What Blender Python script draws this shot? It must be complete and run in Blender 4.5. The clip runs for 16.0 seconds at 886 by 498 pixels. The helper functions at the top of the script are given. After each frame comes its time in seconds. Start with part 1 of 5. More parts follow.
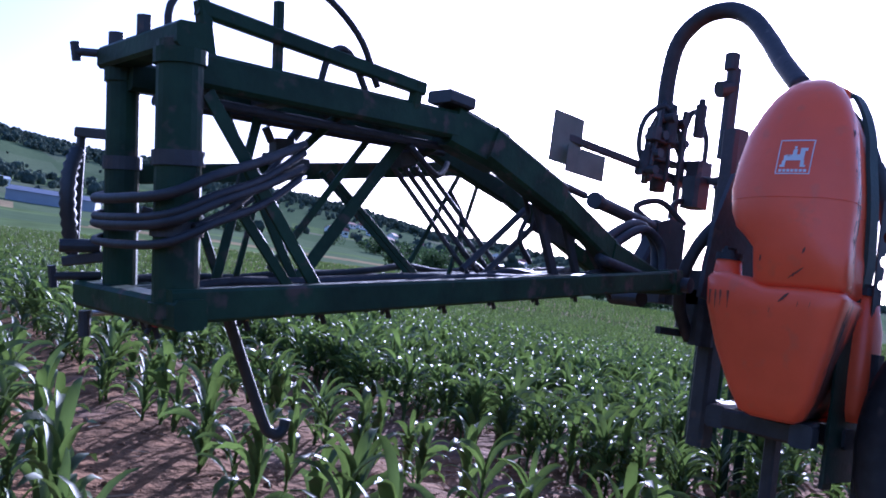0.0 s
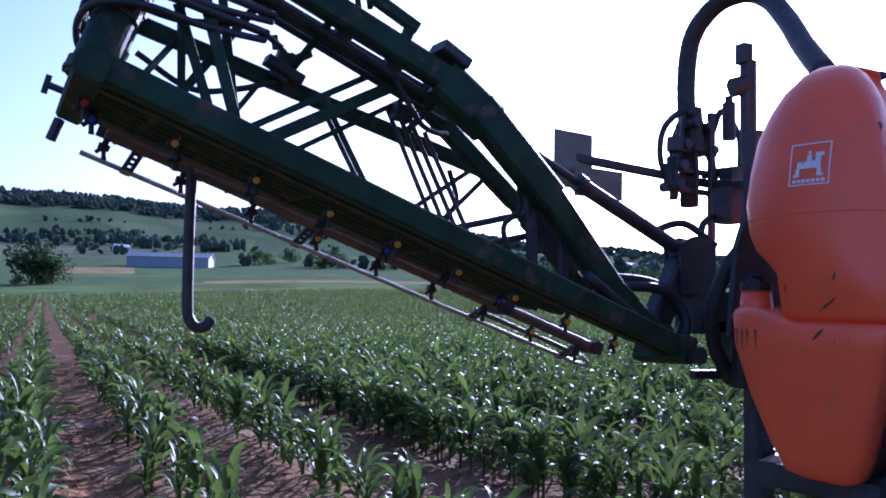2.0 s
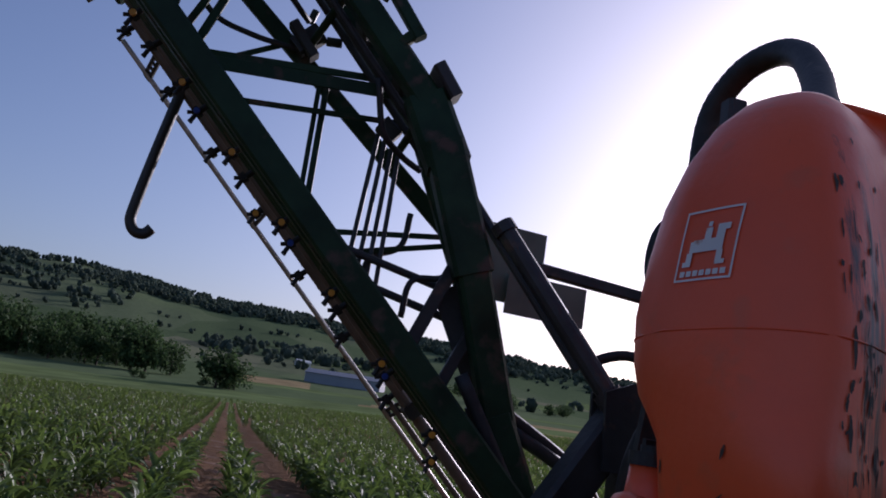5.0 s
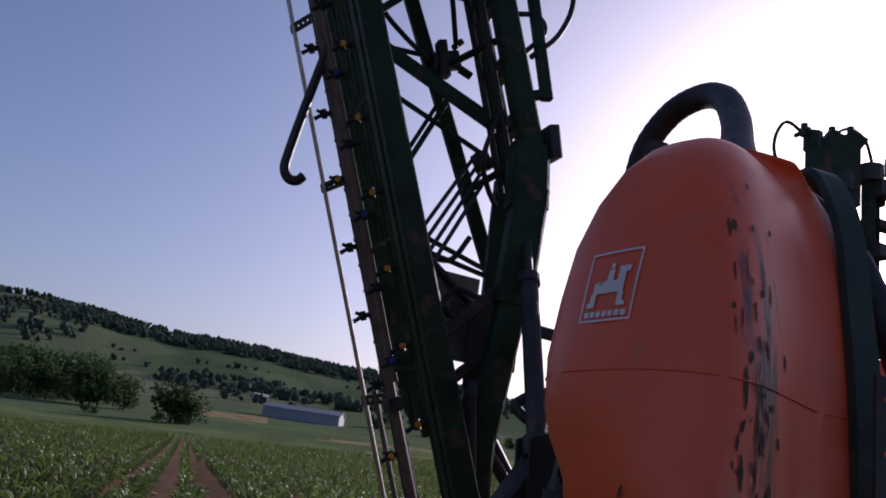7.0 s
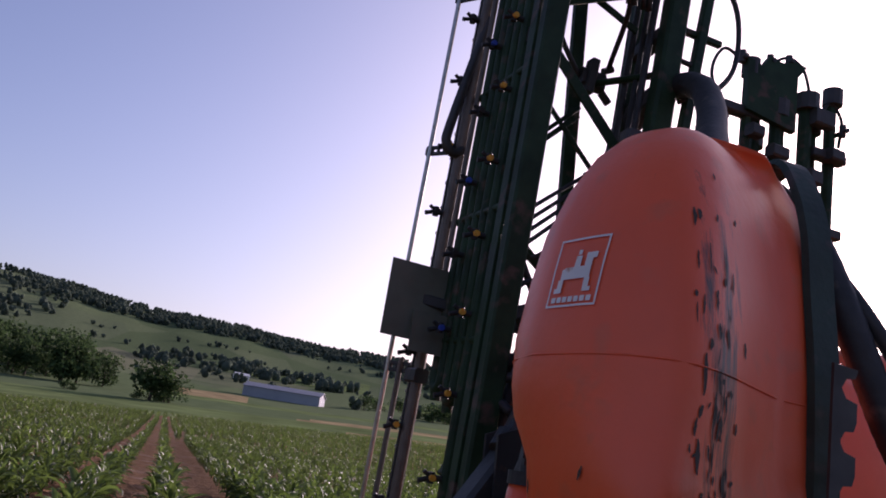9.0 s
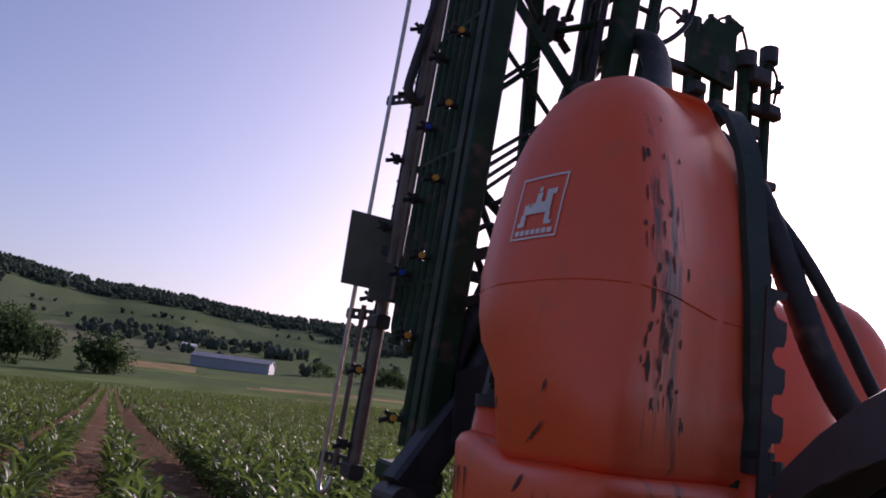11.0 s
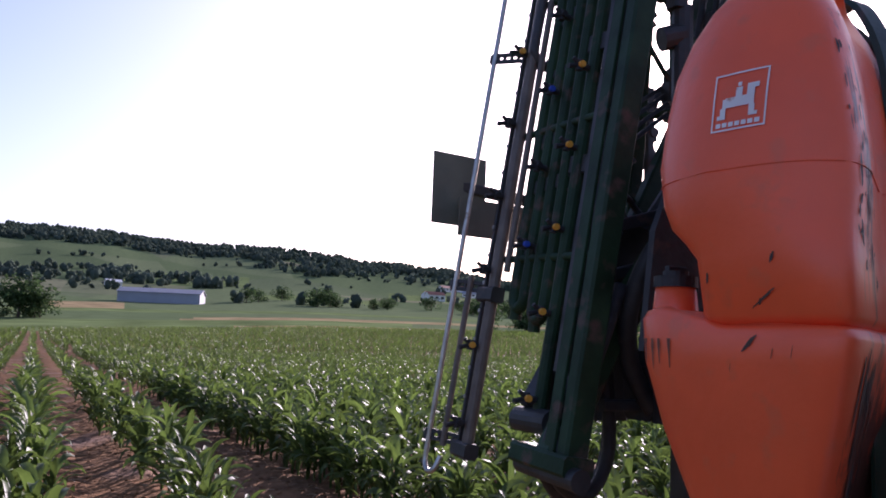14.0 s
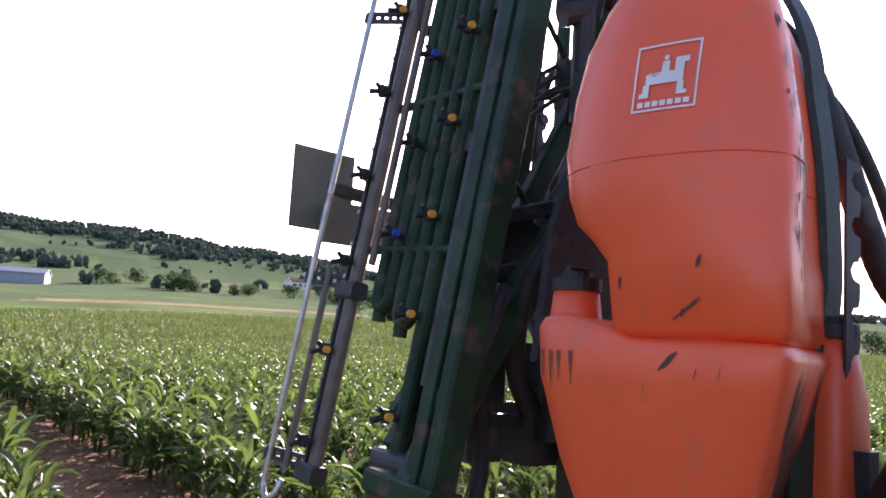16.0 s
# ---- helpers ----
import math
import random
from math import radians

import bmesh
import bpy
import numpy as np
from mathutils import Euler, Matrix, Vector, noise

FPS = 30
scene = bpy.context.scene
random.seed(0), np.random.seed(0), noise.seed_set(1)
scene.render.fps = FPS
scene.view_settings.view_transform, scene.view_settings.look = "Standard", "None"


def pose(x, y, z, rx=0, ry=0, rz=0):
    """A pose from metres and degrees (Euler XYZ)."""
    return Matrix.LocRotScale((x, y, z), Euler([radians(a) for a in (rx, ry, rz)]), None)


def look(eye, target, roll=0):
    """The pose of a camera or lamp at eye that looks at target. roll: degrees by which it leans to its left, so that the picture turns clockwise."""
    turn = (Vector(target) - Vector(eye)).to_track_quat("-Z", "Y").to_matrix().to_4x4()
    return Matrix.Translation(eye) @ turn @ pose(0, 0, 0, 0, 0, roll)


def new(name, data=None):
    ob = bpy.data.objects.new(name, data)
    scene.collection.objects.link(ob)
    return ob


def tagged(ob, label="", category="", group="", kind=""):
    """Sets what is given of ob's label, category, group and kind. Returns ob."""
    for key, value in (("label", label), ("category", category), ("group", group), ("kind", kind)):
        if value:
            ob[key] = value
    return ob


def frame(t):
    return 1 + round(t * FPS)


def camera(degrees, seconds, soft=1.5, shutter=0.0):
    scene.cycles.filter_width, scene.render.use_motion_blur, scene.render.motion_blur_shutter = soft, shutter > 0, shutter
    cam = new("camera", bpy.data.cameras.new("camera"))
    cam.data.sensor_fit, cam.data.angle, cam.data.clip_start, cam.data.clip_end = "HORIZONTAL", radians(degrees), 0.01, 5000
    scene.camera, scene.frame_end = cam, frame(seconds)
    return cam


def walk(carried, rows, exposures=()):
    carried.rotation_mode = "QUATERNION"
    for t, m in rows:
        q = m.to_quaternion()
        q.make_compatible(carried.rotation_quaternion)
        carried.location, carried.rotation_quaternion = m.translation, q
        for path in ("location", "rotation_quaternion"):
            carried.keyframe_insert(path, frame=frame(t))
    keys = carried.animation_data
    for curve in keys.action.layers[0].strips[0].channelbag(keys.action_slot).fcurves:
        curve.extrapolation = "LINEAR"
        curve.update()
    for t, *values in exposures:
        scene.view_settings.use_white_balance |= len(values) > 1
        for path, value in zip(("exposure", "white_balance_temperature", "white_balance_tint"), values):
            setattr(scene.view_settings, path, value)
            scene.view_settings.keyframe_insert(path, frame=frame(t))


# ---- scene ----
import functools

cam = camera(56.0, 16.0, soft=1.8)
PATH = [
    (0, (-1.312, -0.776, 0.872), (-0.231, 0.902, 0.995), 8.2),
    (0.5, (-1.340, -0.847, 0.941), (-0.436, 0.932, 1.081), 9.8),
    (1, (-1.379, -1.005, 0.979), (-0.533, 0.801, 1.135), 2.2),
    (1.5, (-1.075, -0.843, 0.987), (-0.162, 0.923, 1.200), 5.6),
    (2, (-0.800, -0.699, 1.082), (0.061, 1.100, 1.226), 1.3),
    (2.5, (-0.328, -0.379, 0.995), (0.562, 1.403, 1.171), 5.3),
    (3, (-0.005, -0.379, 1.046), (0.671, 1.491, 1.261), 6.7),
    (3.5, (0.179, -0.327, 1.104), (0.682, 1.579, 1.445), 5.4),
    (4, (0.280, -0.274, 1.122), (0.643, 1.658, 1.489), 9.7),
    (6.5, (0.449, -0.205, 1.181), (0.963, 1.649, 1.728), 7.2),
    (7, (0.461, -0.258, 1.172), (0.955, 1.607, 1.699), 8.6),
    (7.5, (0.478, -0.300, 1.155), (0.992, 1.579, 1.608), 11.4),
    (8, (0.481, -0.301, 1.167), (1.007, 1.573, 1.627), 10.0),
    (8.5, (0.466, -0.297, 1.165), (0.968, 1.584, 1.624), 9.6),
    (9, (0.477, -0.278, 1.172), (1.017, 1.583, 1.666), 9.4),
    (11.5, (0.357, -0.371, 1.083), (1.100, 1.443, 1.479), 7.0),
    (12, (0.223, -0.317, 1.068), (1.070, 1.461, 1.417), 6.5),
    (12.5, (0.076, -0.344, 1.010), (0.977, 1.419, 1.291), 4.6),
    (13, (-0.012, -0.400, 1.037), (0.958, 1.325, 1.324), 5.8),
    (13.5, (-0.063, -0.372, 1.033), (0.875, 1.379, 1.265), 2.3),
    (14, (-0.123, -0.260, 1.002), (0.744, 1.527, 1.244), 2.3),
    (14.5, (-0.147, -0.135, 1.024), (0.880, 1.563, 1.271), 3.6),
    (15, (-0.139, -0.070, 1.029), (0.910, 1.608, 1.317), 6.3),
    (15.5, (-0.052, -0.009, 1.031), (1.061, 1.641, 1.230), 1.8),
    (16, (0.005, 0.004, 1.037), (1.149, 1.628, 1.271), 3.5),
]
EXPOSURES = [(0, 1.30, 4600, 36), (1, 1.15, 4600, 36), (2, 1.15, 4600, 36), (3.2, 1.15, 4900, 33), (4, 0.3, 5400, 30), (6.5, -0.10, 5650, 32), (9, 0.50, 6200, 42), (11.5, 0.35, 6100, 45), (12, 0.75, 5850, 49), (12.5, 1.02, 5700, 49), (13, 1.3, 5700, 52), (14, 1.15, 5850, 38), (14.5, 1.05, 5800, 37), (15, 1.3, 5850, 37), (15.5, 1.45, 5950, 36), (16, 2.1, 6250, 33)]
walk(cam, [(t, look(eye, target, roll)) for t, eye, target, roll in PATH], EXPOSURES)

# ---- light ----
SUN_AZ, SUN_EL = 45.0, 18.5  # degrees to the right of +y, and above the horizon
world = bpy.data.worlds.new("sky")
scene.world = world
world.use_nodes = True
wn = world.node_tree
sky = wn.nodes.new("ShaderNodeTexSky")
sky.sky_type = "NISHITA"
sky.sun_disc = False
sky.sun_elevation, sky.sun_rotation = radians(SUN_EL), radians(SUN_AZ)
sky.air_density, sky.dust_density, sky.ozone_density = 1.0, 2.4, 2.2
wn.links.new(sky.outputs[0], wn.nodes["Background"].inputs[0])
wn.nodes["Background"].inputs[1].default_value = 0.095
sun = new("sun", bpy.data.lights.new("sun", "SUN"))
sun.data.energy, sun.data.angle, sun.data.color = 4.4, radians(0.6), (1.0, 0.93, 0.82)
sun.matrix_world = look((0, 0, 0), (-math.sin(radians(SUN_AZ)) * math.cos(radians(SUN_EL)), -math.cos(radians(SUN_AZ)) * math.cos(radians(SUN_EL)), -math.sin(radians(SUN_EL))))


# ---- materials ----
def mat(name, color, rough=0.6, metal=0.0, var=0.15, scale=8.0, stain=None, stain_amt=0.0, stain_scale=3.0, bump=0.0, bump_scale=60.0, translucent=0.0, island=0.0, spec=0.5):
    m = bpy.data.materials.new(name)
    m.use_nodes = True
    nt = m.node_tree
    b = nt.nodes["Principled BSDF"]
    b.inputs["Roughness"].default_value, b.inputs["Metallic"].default_value = rough, metal
    b.inputs["Specular IOR Level"].default_value = spec
    co = nt.nodes.new("ShaderNodeTexCoord")
    n1 = nt.nodes.new("ShaderNodeTexNoise")
    n1.inputs["Scale"].default_value, n1.inputs["Detail"].default_value = scale, 6
    nt.links.new(co.outputs["Object"], n1.inputs["Vector"])
    ramp = nt.nodes.new("ShaderNodeValToRGB")
    lo, hi = [max(0, c * (1 - var)) for c in color], [min(1, c * (1 + var)) for c in color]
    ramp.color_ramp.elements[0].position, ramp.color_ramp.elements[1].position = 0.3, 0.7
    ramp.color_ramp.elements[0].color, ramp.color_ramp.elements[1].color = (*lo, 1), (*hi, 1)
    nt.links.new(n1.outputs["Fac"], ramp.inputs["Fac"])
    out = ramp.outputs["Color"]
    if stain:
        n2 = nt.nodes.new("ShaderNodeTexNoise")
        n2.inputs["Scale"].default_value, n2.inputs["Detail"].default_value = stain_scale, 9
        nt.links.new(co.outputs["Object"], n2.inputs["Vector"])
        r2 = nt.nodes.new("ShaderNodeValToRGB")
        r2.color_ramp.elements[0].position, r2.color_ramp.elements[1].position = 0.66 - stain_amt, 0.74 - stain_amt * 0.6
        nt.links.new(n2.outputs["Fac"], r2.inputs["Fac"])
        mix = nt.nodes.new("ShaderNodeMix")
        mix.data_type = "RGBA"
        nt.links.new(r2.outputs["Color"], mix.inputs["Factor"])
        nt.links.new(out, mix.inputs[6])
        mix.inputs[7].default_value = (*stain, 1)
        out = mix.outputs[2]
    if island:
        g = nt.nodes.new("ShaderNodeNewGeometry")
        hs = nt.nodes.new("ShaderNodeHueSaturation")
        mr = nt.nodes.new("ShaderNodeMapRange")
        mr.inputs["To Min"].default_value, mr.inputs["To Max"].default_value = 1 - island, 1 + island
        nt.links.new(g.outputs["Random Per Island"], mr.inputs["Value"])
        nt.links.new(mr.outputs["Result"], hs.inputs["Value"])
        nt.links.new(out, hs.inputs["Color"])
        out = hs.outputs["Color"]
    nt.links.new(out, b.inputs["Base Color"])
    if bump:
        n3 = nt.nodes.new("ShaderNodeTexNoise")
        n3.inputs["Scale"].default_value, n3.inputs["Detail"].default_value = bump_scale, 5
        nt.links.new(co.outputs["Object"], n3.inputs["Vector"])
        bp = nt.nodes.new("ShaderNodeBump")
        bp.inputs["Strength"].default_value, bp.inputs["Distance"].default_value = bump, 0.02
        nt.links.new(n3.outputs["Fac"], bp.inputs["Height"])
        nt.links.new(bp.outputs["Normal"], b.inputs["Normal"])
    if translucent:
        tr = nt.nodes.new("ShaderNodeBsdfTranslucent")
        nt.links.new(out, tr.inputs["Color"])
        mx = nt.nodes.new("ShaderNodeMixShader")
        mx.inputs[0].default_value = translucent
        nt.links.new(b.outputs[0], mx.inputs[1])
        nt.links.new(tr.outputs[0], mx.inputs[2])
        nt.links.new(mx.outputs[0], nt.nodes["Material Output"].inputs["Surface"])
    return m


ORANGE = mat("orange_plastic", (0.93, 0.125, 0.038), 0.40, var=0.06, scale=5, stain=(0.82, 0.135, 0.05), stain_amt=0.08, stain_scale=13, bump=0.06, bump_scale=35)


def add_runs(m, x0, x1, z0, z1, dark, amount, streak=(34, 34, 3.2)):
    """Dirty vertical runs between two uprights of the tank, with painted shade on LOWORANGE."""
    nt = m.node_tree
    bs = nt.nodes["Principled BSDF"]
    src = bs.inputs["Base Color"].links[0].from_socket
    co = nt.nodes.new("ShaderNodeTexCoord")
    mp = nt.nodes.new("ShaderNodeMapping")
    mp.inputs["Scale"].default_value = streak
    nz = nt.nodes.new("ShaderNodeTexNoise")
    nz.inputs["Scale"].default_value, nz.inputs["Detail"].default_value, nz.inputs["Roughness"].default_value = 1.0, 8, 0.68
    nt.links.new(co.outputs["Object"], mp.inputs["Vector"])
    nt.links.new(mp.outputs["Vector"], nz.inputs["Vector"])
    sep = nt.nodes.new("ShaderNodeSeparateXYZ")
    nt.links.new(co.outputs["Object"], sep.inputs[0])
    total = None
    for axis, a, c in (("X", x0, x1), ("Z", z0, z1)):
        mid, half = (a + c) / 2, (c - a) / 2
        sub = nt.nodes.new("ShaderNodeMath")
        sub.operation = "SUBTRACT"
        nt.links.new(sep.outputs[axis], sub.inputs[0])
        sub.inputs[1].default_value = mid
        ab = nt.nodes.new("ShaderNodeMath")
        ab.operation = "ABSOLUTE"
        nt.links.new(sub.outputs[0], ab.inputs[0])
        mr = nt.nodes.new("ShaderNodeMapRange")
        mr.interpolation_type = "SMOOTHSTEP"
        mr.inputs["From Min"].default_value, mr.inputs["From Max"].default_value = half * 0.25, half
        mr.inputs["To Min"].default_value, mr.inputs["To Max"].default_value = 1.0, 0.0
        nt.links.new(ab.outputs[0], mr.inputs["Value"])
        if total is None:
            total = mr.outputs["Result"]
        else:
            mu = nt.nodes.new("ShaderNodeMath")
            mu.operation = "MULTIPLY"
            nt.links.new(total, mu.inputs[0])
            nt.links.new(mr.outputs["Result"], mu.inputs[1])
            total = mu.outputs[0]
    ad = nt.nodes.new("ShaderNodeMath")
    ad.operation = "MULTIPLY_ADD"
    nt.links.new(total, ad.inputs[0])
    ad.inputs[1].default_value = amount
    nt.links.new(nz.outputs["Fac"], ad.inputs[2])
    rp = nt.nodes.new("ShaderNodeMapRange")
    rp.inputs["From Min"].default_value, rp.inputs["From Max"].default_value = 0.70, 0.86
    nt.links.new(ad.outputs[0], rp.inputs["Value"])
    mix = nt.nodes.new("ShaderNodeMix")
    mix.data_type = "RGBA"
    nt.links.new(rp.outputs["Result"], mix.inputs["Factor"])
    nt.links.new(src, mix.inputs[6])
    mix.inputs[7].default_value = (*dark, 1)
    nt.links.new(mix.outputs[2], bs.inputs["Base Color"])


add_runs(ORANGE, 1.115, 1.315, 0.90, 1.85, (0.085, 0.035, 0.024), 0.27)
# lower tank: broad dark runs are part dirt, part shade put into the colour
LOWORANGE = mat("stained_shaded_orange_plastic", (0.93, 0.125, 0.038), 0.40, var=0.06, scale=5, stain=(0.82, 0.135, 0.05), stain_amt=0.08, stain_scale=13, bump=0.06, bump_scale=35)
add_runs(LOWORANGE, 1.05, 1.60, 0.35, 1.18, (0.06, 0.028, 0.02), 0.46, (13, 13, 4.5))
GREEN = mat("green_paint", (0.015, 0.040, 0.018), 0.55, var=0.4, scale=9, stain=(0.085, 0.06, 0.045), stain_amt=0.09, stain_scale=14, bump=0.08, spec=0.22)
DARK = mat("dark_steel", (0.032, 0.032, 0.032), 0.55, var=0.35, scale=12, stain=(0.085, 0.055, 0.04), stain_amt=0.04, stain_scale=18, bump=0.1)
RUBBER = mat("black_rubber", (0.022, 0.022, 0.023), 0.6, var=0.4, scale=20, stain=(0.10, 0.08, 0.065), stain_amt=0.03, stain_scale=9, bump=0.1)
STRAP = mat("blackened_green_steel", (0.013, 0.032, 0.018), 0.55, var=0.35, scale=10, stain=(0.06, 0.045, 0.035), stain_amt=0.06, stain_scale=12, bump=0.1)
STEEL = mat("galvanised_tube", (0.42, 0.40, 0.37), 0.35, 0.85, var=0.25, scale=20, stain=(0.2, 0.14, 0.09), stain_amt=0.05, stain_scale=20)
BROWNTUBE = mat("dusty_tube", (0.13, 0.105, 0.085), 0.5, 0.2, var=0.3, scale=15)
YELLOW = mat("yellow_cap", (0.75, 0.36, 0.04), 0.5, var=0.2)
BLUE = mat("blue_cap", (0.03, 0.08, 0.45), 0.45, var=0.2)
RED = mat("red_cap", (0.5, 0.03, 0.03), 0.45, var=0.2)
WHITE = mat("white_print", (0.78, 0.74, 0.70), 0.5, var=0.08, stain=(0.5, 0.25, 0.15), stain_amt=0.05, stain_scale=30)
FENDER = mat("grey_fender_plastic", (0.07, 0.07, 0.075), 0.5, var=0.2, scale=10, stain=(0.16, 0.13, 0.10), stain_amt=0.04, stain_scale=6, bump=0.05)
BRACKET = mat("grey_bracket", (0.06, 0.058, 0.055), 0.6, 0.3, var=0.3, scale=15, stain=(0.10, 0.06, 0.04), stain_amt=0.06, stain_scale=12)
BOARD = mat("board_back", (0.16, 0.17, 0.13), 0.55, 0.3, var=0.2, scale=10)
GREASE = mat("dark_grime", (0.062, 0.045, 0.034), 0.7, var=0.3)
RUST = mat("rusty_dirt", (0.20, 0.07, 0.04), 0.8, var=0.3)
SOIL = mat("field_soil", (0.185, 0.098, 0.048), 0.95, var=0.4, scale=5.0, stain=(0.25, 0.16, 0.115), stain_amt=0.12, stain_scale=0.9, bump=1.0, bump_scale=11, spec=0.05)
SOIL.node_tree.nodes["Bump"].inputs["Distance"].default_value = 0.07
LEAF = mat("maize_leaf", (0.080, 0.122, 0.026), 0.52, var=0.3, scale=3.0, translucent=0.45, island=0.4, spec=0.42)
STRAW = mat("dry_leaf", (0.35, 0.26, 0.15), 0.8, var=0.25)
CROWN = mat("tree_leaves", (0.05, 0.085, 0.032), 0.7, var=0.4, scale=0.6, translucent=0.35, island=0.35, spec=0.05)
# leaf green paled and greyed in the base colour to stand for distance haze
FARWOOD = mat("hazed_far_leaves", (0.10, 0.130, 0.10), 0.9, var=0.35, scale=0.05, translucent=0.45, island=0.12, spec=0.0)
BARK = mat("bark", (0.09, 0.065, 0.045), 0.9, var=0.3)
PANEL = mat("pale_blue_cladding", (0.30, 0.305, 0.33), 0.7, var=0.08, scale=0.2)
ROOFBLUE = mat("blue_grey_roof", (0.24, 0.25, 0.285), 0.75, var=0.1, scale=0.3)
PLASTER = mat("white_plaster", (0.72, 0.70, 0.66), 0.8, var=0.08)
TILE = mat("red_roof_tiles", (0.30, 0.11, 0.07), 0.8, var=0.2)
GLASSD = mat("dark_window", (0.03, 0.035, 0.04), 0.15, var=0.1)


def meadow_mat():
    m = mat("meadow", (0.095, 0.135, 0.045), 0.95, var=0.25, scale=0.05, spec=0.0)
    nt = m.node_tree
    b = nt.nodes["Principled BSDF"]
    co = nt.nodes.new("ShaderNodeTexCoord")
    mp = nt.nodes.new("ShaderNodeMapping")
    mp.inputs["Scale"].default_value, mp.inputs["Rotation"].default_value = (1.0, 0.45, 0.0), (0, 0, 0.35)
    vo = nt.nodes.new("ShaderNodeTexVoronoi")
    vo.inputs["Scale"].default_value = 0.0085
    nt.links.new(co.outputs["Object"], mp.inputs["Vector"])
    nt.links.new(mp.outputs["Vector"], vo.inputs["Vector"])
    sep = nt.nodes.new("ShaderNodeSeparateColor")
    nt.links.new(vo.outputs["Color"], sep.inputs["Color"])
    rp = nt.nodes.new("ShaderNodeValToRGB")
    e = rp.color_ramp.elements
    e[0].position, e[0].color = 0.0, (0.078, 0.108, 0.055, 1)
    e[1].position, e[1].color = 1.0, (0.19, 0.185, 0.12, 1)
    for p, c in ((0.3, (0.105, 0.140, 0.070, 1)), (0.55, (0.14, 0.168, 0.092, 1)), (0.8, (0.090, 0.120, 0.065, 1))):
        k = e.new(p)
        k.color = c
    nt.links.new(sep.outputs["Red"], rp.inputs["Fac"])
    nz = nt.nodes.new("ShaderNodeTexNoise")
    nz.inputs["Scale"].default_value, nz.inputs["Detail"].default_value = 0.25, 8
    nt.links.new(co.outputs["Object"], nz.inputs["Vector"])
    mx = nt.nodes.new("ShaderNodeMix")
    mx.data_type, mx.blend_type = "RGBA", "OVERLAY"
    mx.inputs["Factor"].default_value = 0.35
    nt.links.new(rp.outputs["Color"], mx.inputs[6])
    nt.links.new(nz.outputs["Fac"], mx.inputs[7])
    nt.links.new(mx.outputs[2], b.inputs["Base Color"])
    return m


MEADOW = meadow_mat()
STUBBLE = mat("stubble", (0.27, 0.21, 0.115), 0.95, var=0.3, scale=0.15, spec=0.0)
FRESH = mat("mown_grass", (0.125, 0.165, 0.068), 0.95, var=0.3, scale=0.10, spec=0.0)


# ---- mesh helpers ----
def part(name, bm, material, parent=None, label="", smooth=False):
    me = bpy.data.meshes.new(name)
    bm.normal_update()
    bm.to_mesh(me)
    bm.free()
    me.materials.append(material)
    if smooth:
        me.shade_smooth()
    ob = new(name, me)
    if parent:
        ob.parent = parent
    if label:
        tagged(ob, label)
    return ob


def share(name, me, m, parent=None):
    ob = new(name, me)
    ob.parent = parent
    ob.matrix_local = m
    return ob


def thing(name, label, category, group=""):
    return tagged(new(name), label, category, group)


def frame_of(p, q):
    p, q = Vector(p), Vector(q)
    d = (q - p).normalized()
    up = Vector((0, 0, 1)) if abs(d.z) < 0.95 else Vector((1, 0, 0))
    a = d.cross(up).normalized()
    return p, q, a, a.cross(d).normalized()


def beam(bm, p, q, w, h, bevel=0.15):
    """A bar with chamfered edges; w across, h upwards."""
    p, q, a, b = frame_of(p, q)
    c = bevel * min(w, h)
    ring = [(w / 2 - c, h / 2), (w / 2, h / 2 - c), (w / 2, -h / 2 + c), (w / 2 - c, -h / 2), (-w / 2 + c, -h / 2), (-w / 2, -h / 2 + c), (-w / 2, h / 2 - c), (-w / 2 + c, h / 2)]
    rings = [[bm.verts.new(o + a * x + b * y) for x, y in ring] for o in (p, q)]
    for i in range(8):
        bm.faces.new((rings[0][i], rings[0][(i + 1) % 8], rings[1][(i + 1) % 8], rings[1][i]))
    bm.faces.new(rings[0][::-1])
    bm.faces.new(rings[1])
    return bm


def rod(bm, p, q, r, n=10, r2=None):
    p, q, a, b = frame_of(p, q)
    rings = [[bm.verts.new(o + (a * math.cos(k * math.tau / n) + b * math.sin(k * math.tau / n)) * rr) for k in range(n)] for o, rr in ((p, r), (q, r if r2 is None else r2))]
    for i in range(n):
        bm.faces.new((rings[0][i], rings[0][(i + 1) % n], rings[1][(i + 1) % n], rings[1][i]))
    bm.faces.new(rings[0][::-1])
    bm.faces.new(rings[1])
    return bm


def spline(pts, steps=8):
    pts = [Vector(p) for p in pts]
    ext = [pts[0] * 2 - pts[1]] + pts + [pts[-1] * 2 - pts[-2]]
    out = []
    for i in range(1, len(ext) - 2):
        p0, p1, p2, p3 = ext[i - 1 : i + 3]
        for k in range(steps):
            t = k / steps
            out.append(0.5 * (2 * p1 + (p2 - p0) * t + (2 * p0 - 5 * p1 + 4 * p2 - p3) * t * t + (3 * p1 - p0 - 3 * p2 + p3) * t**3))
    return out + [pts[-1]]


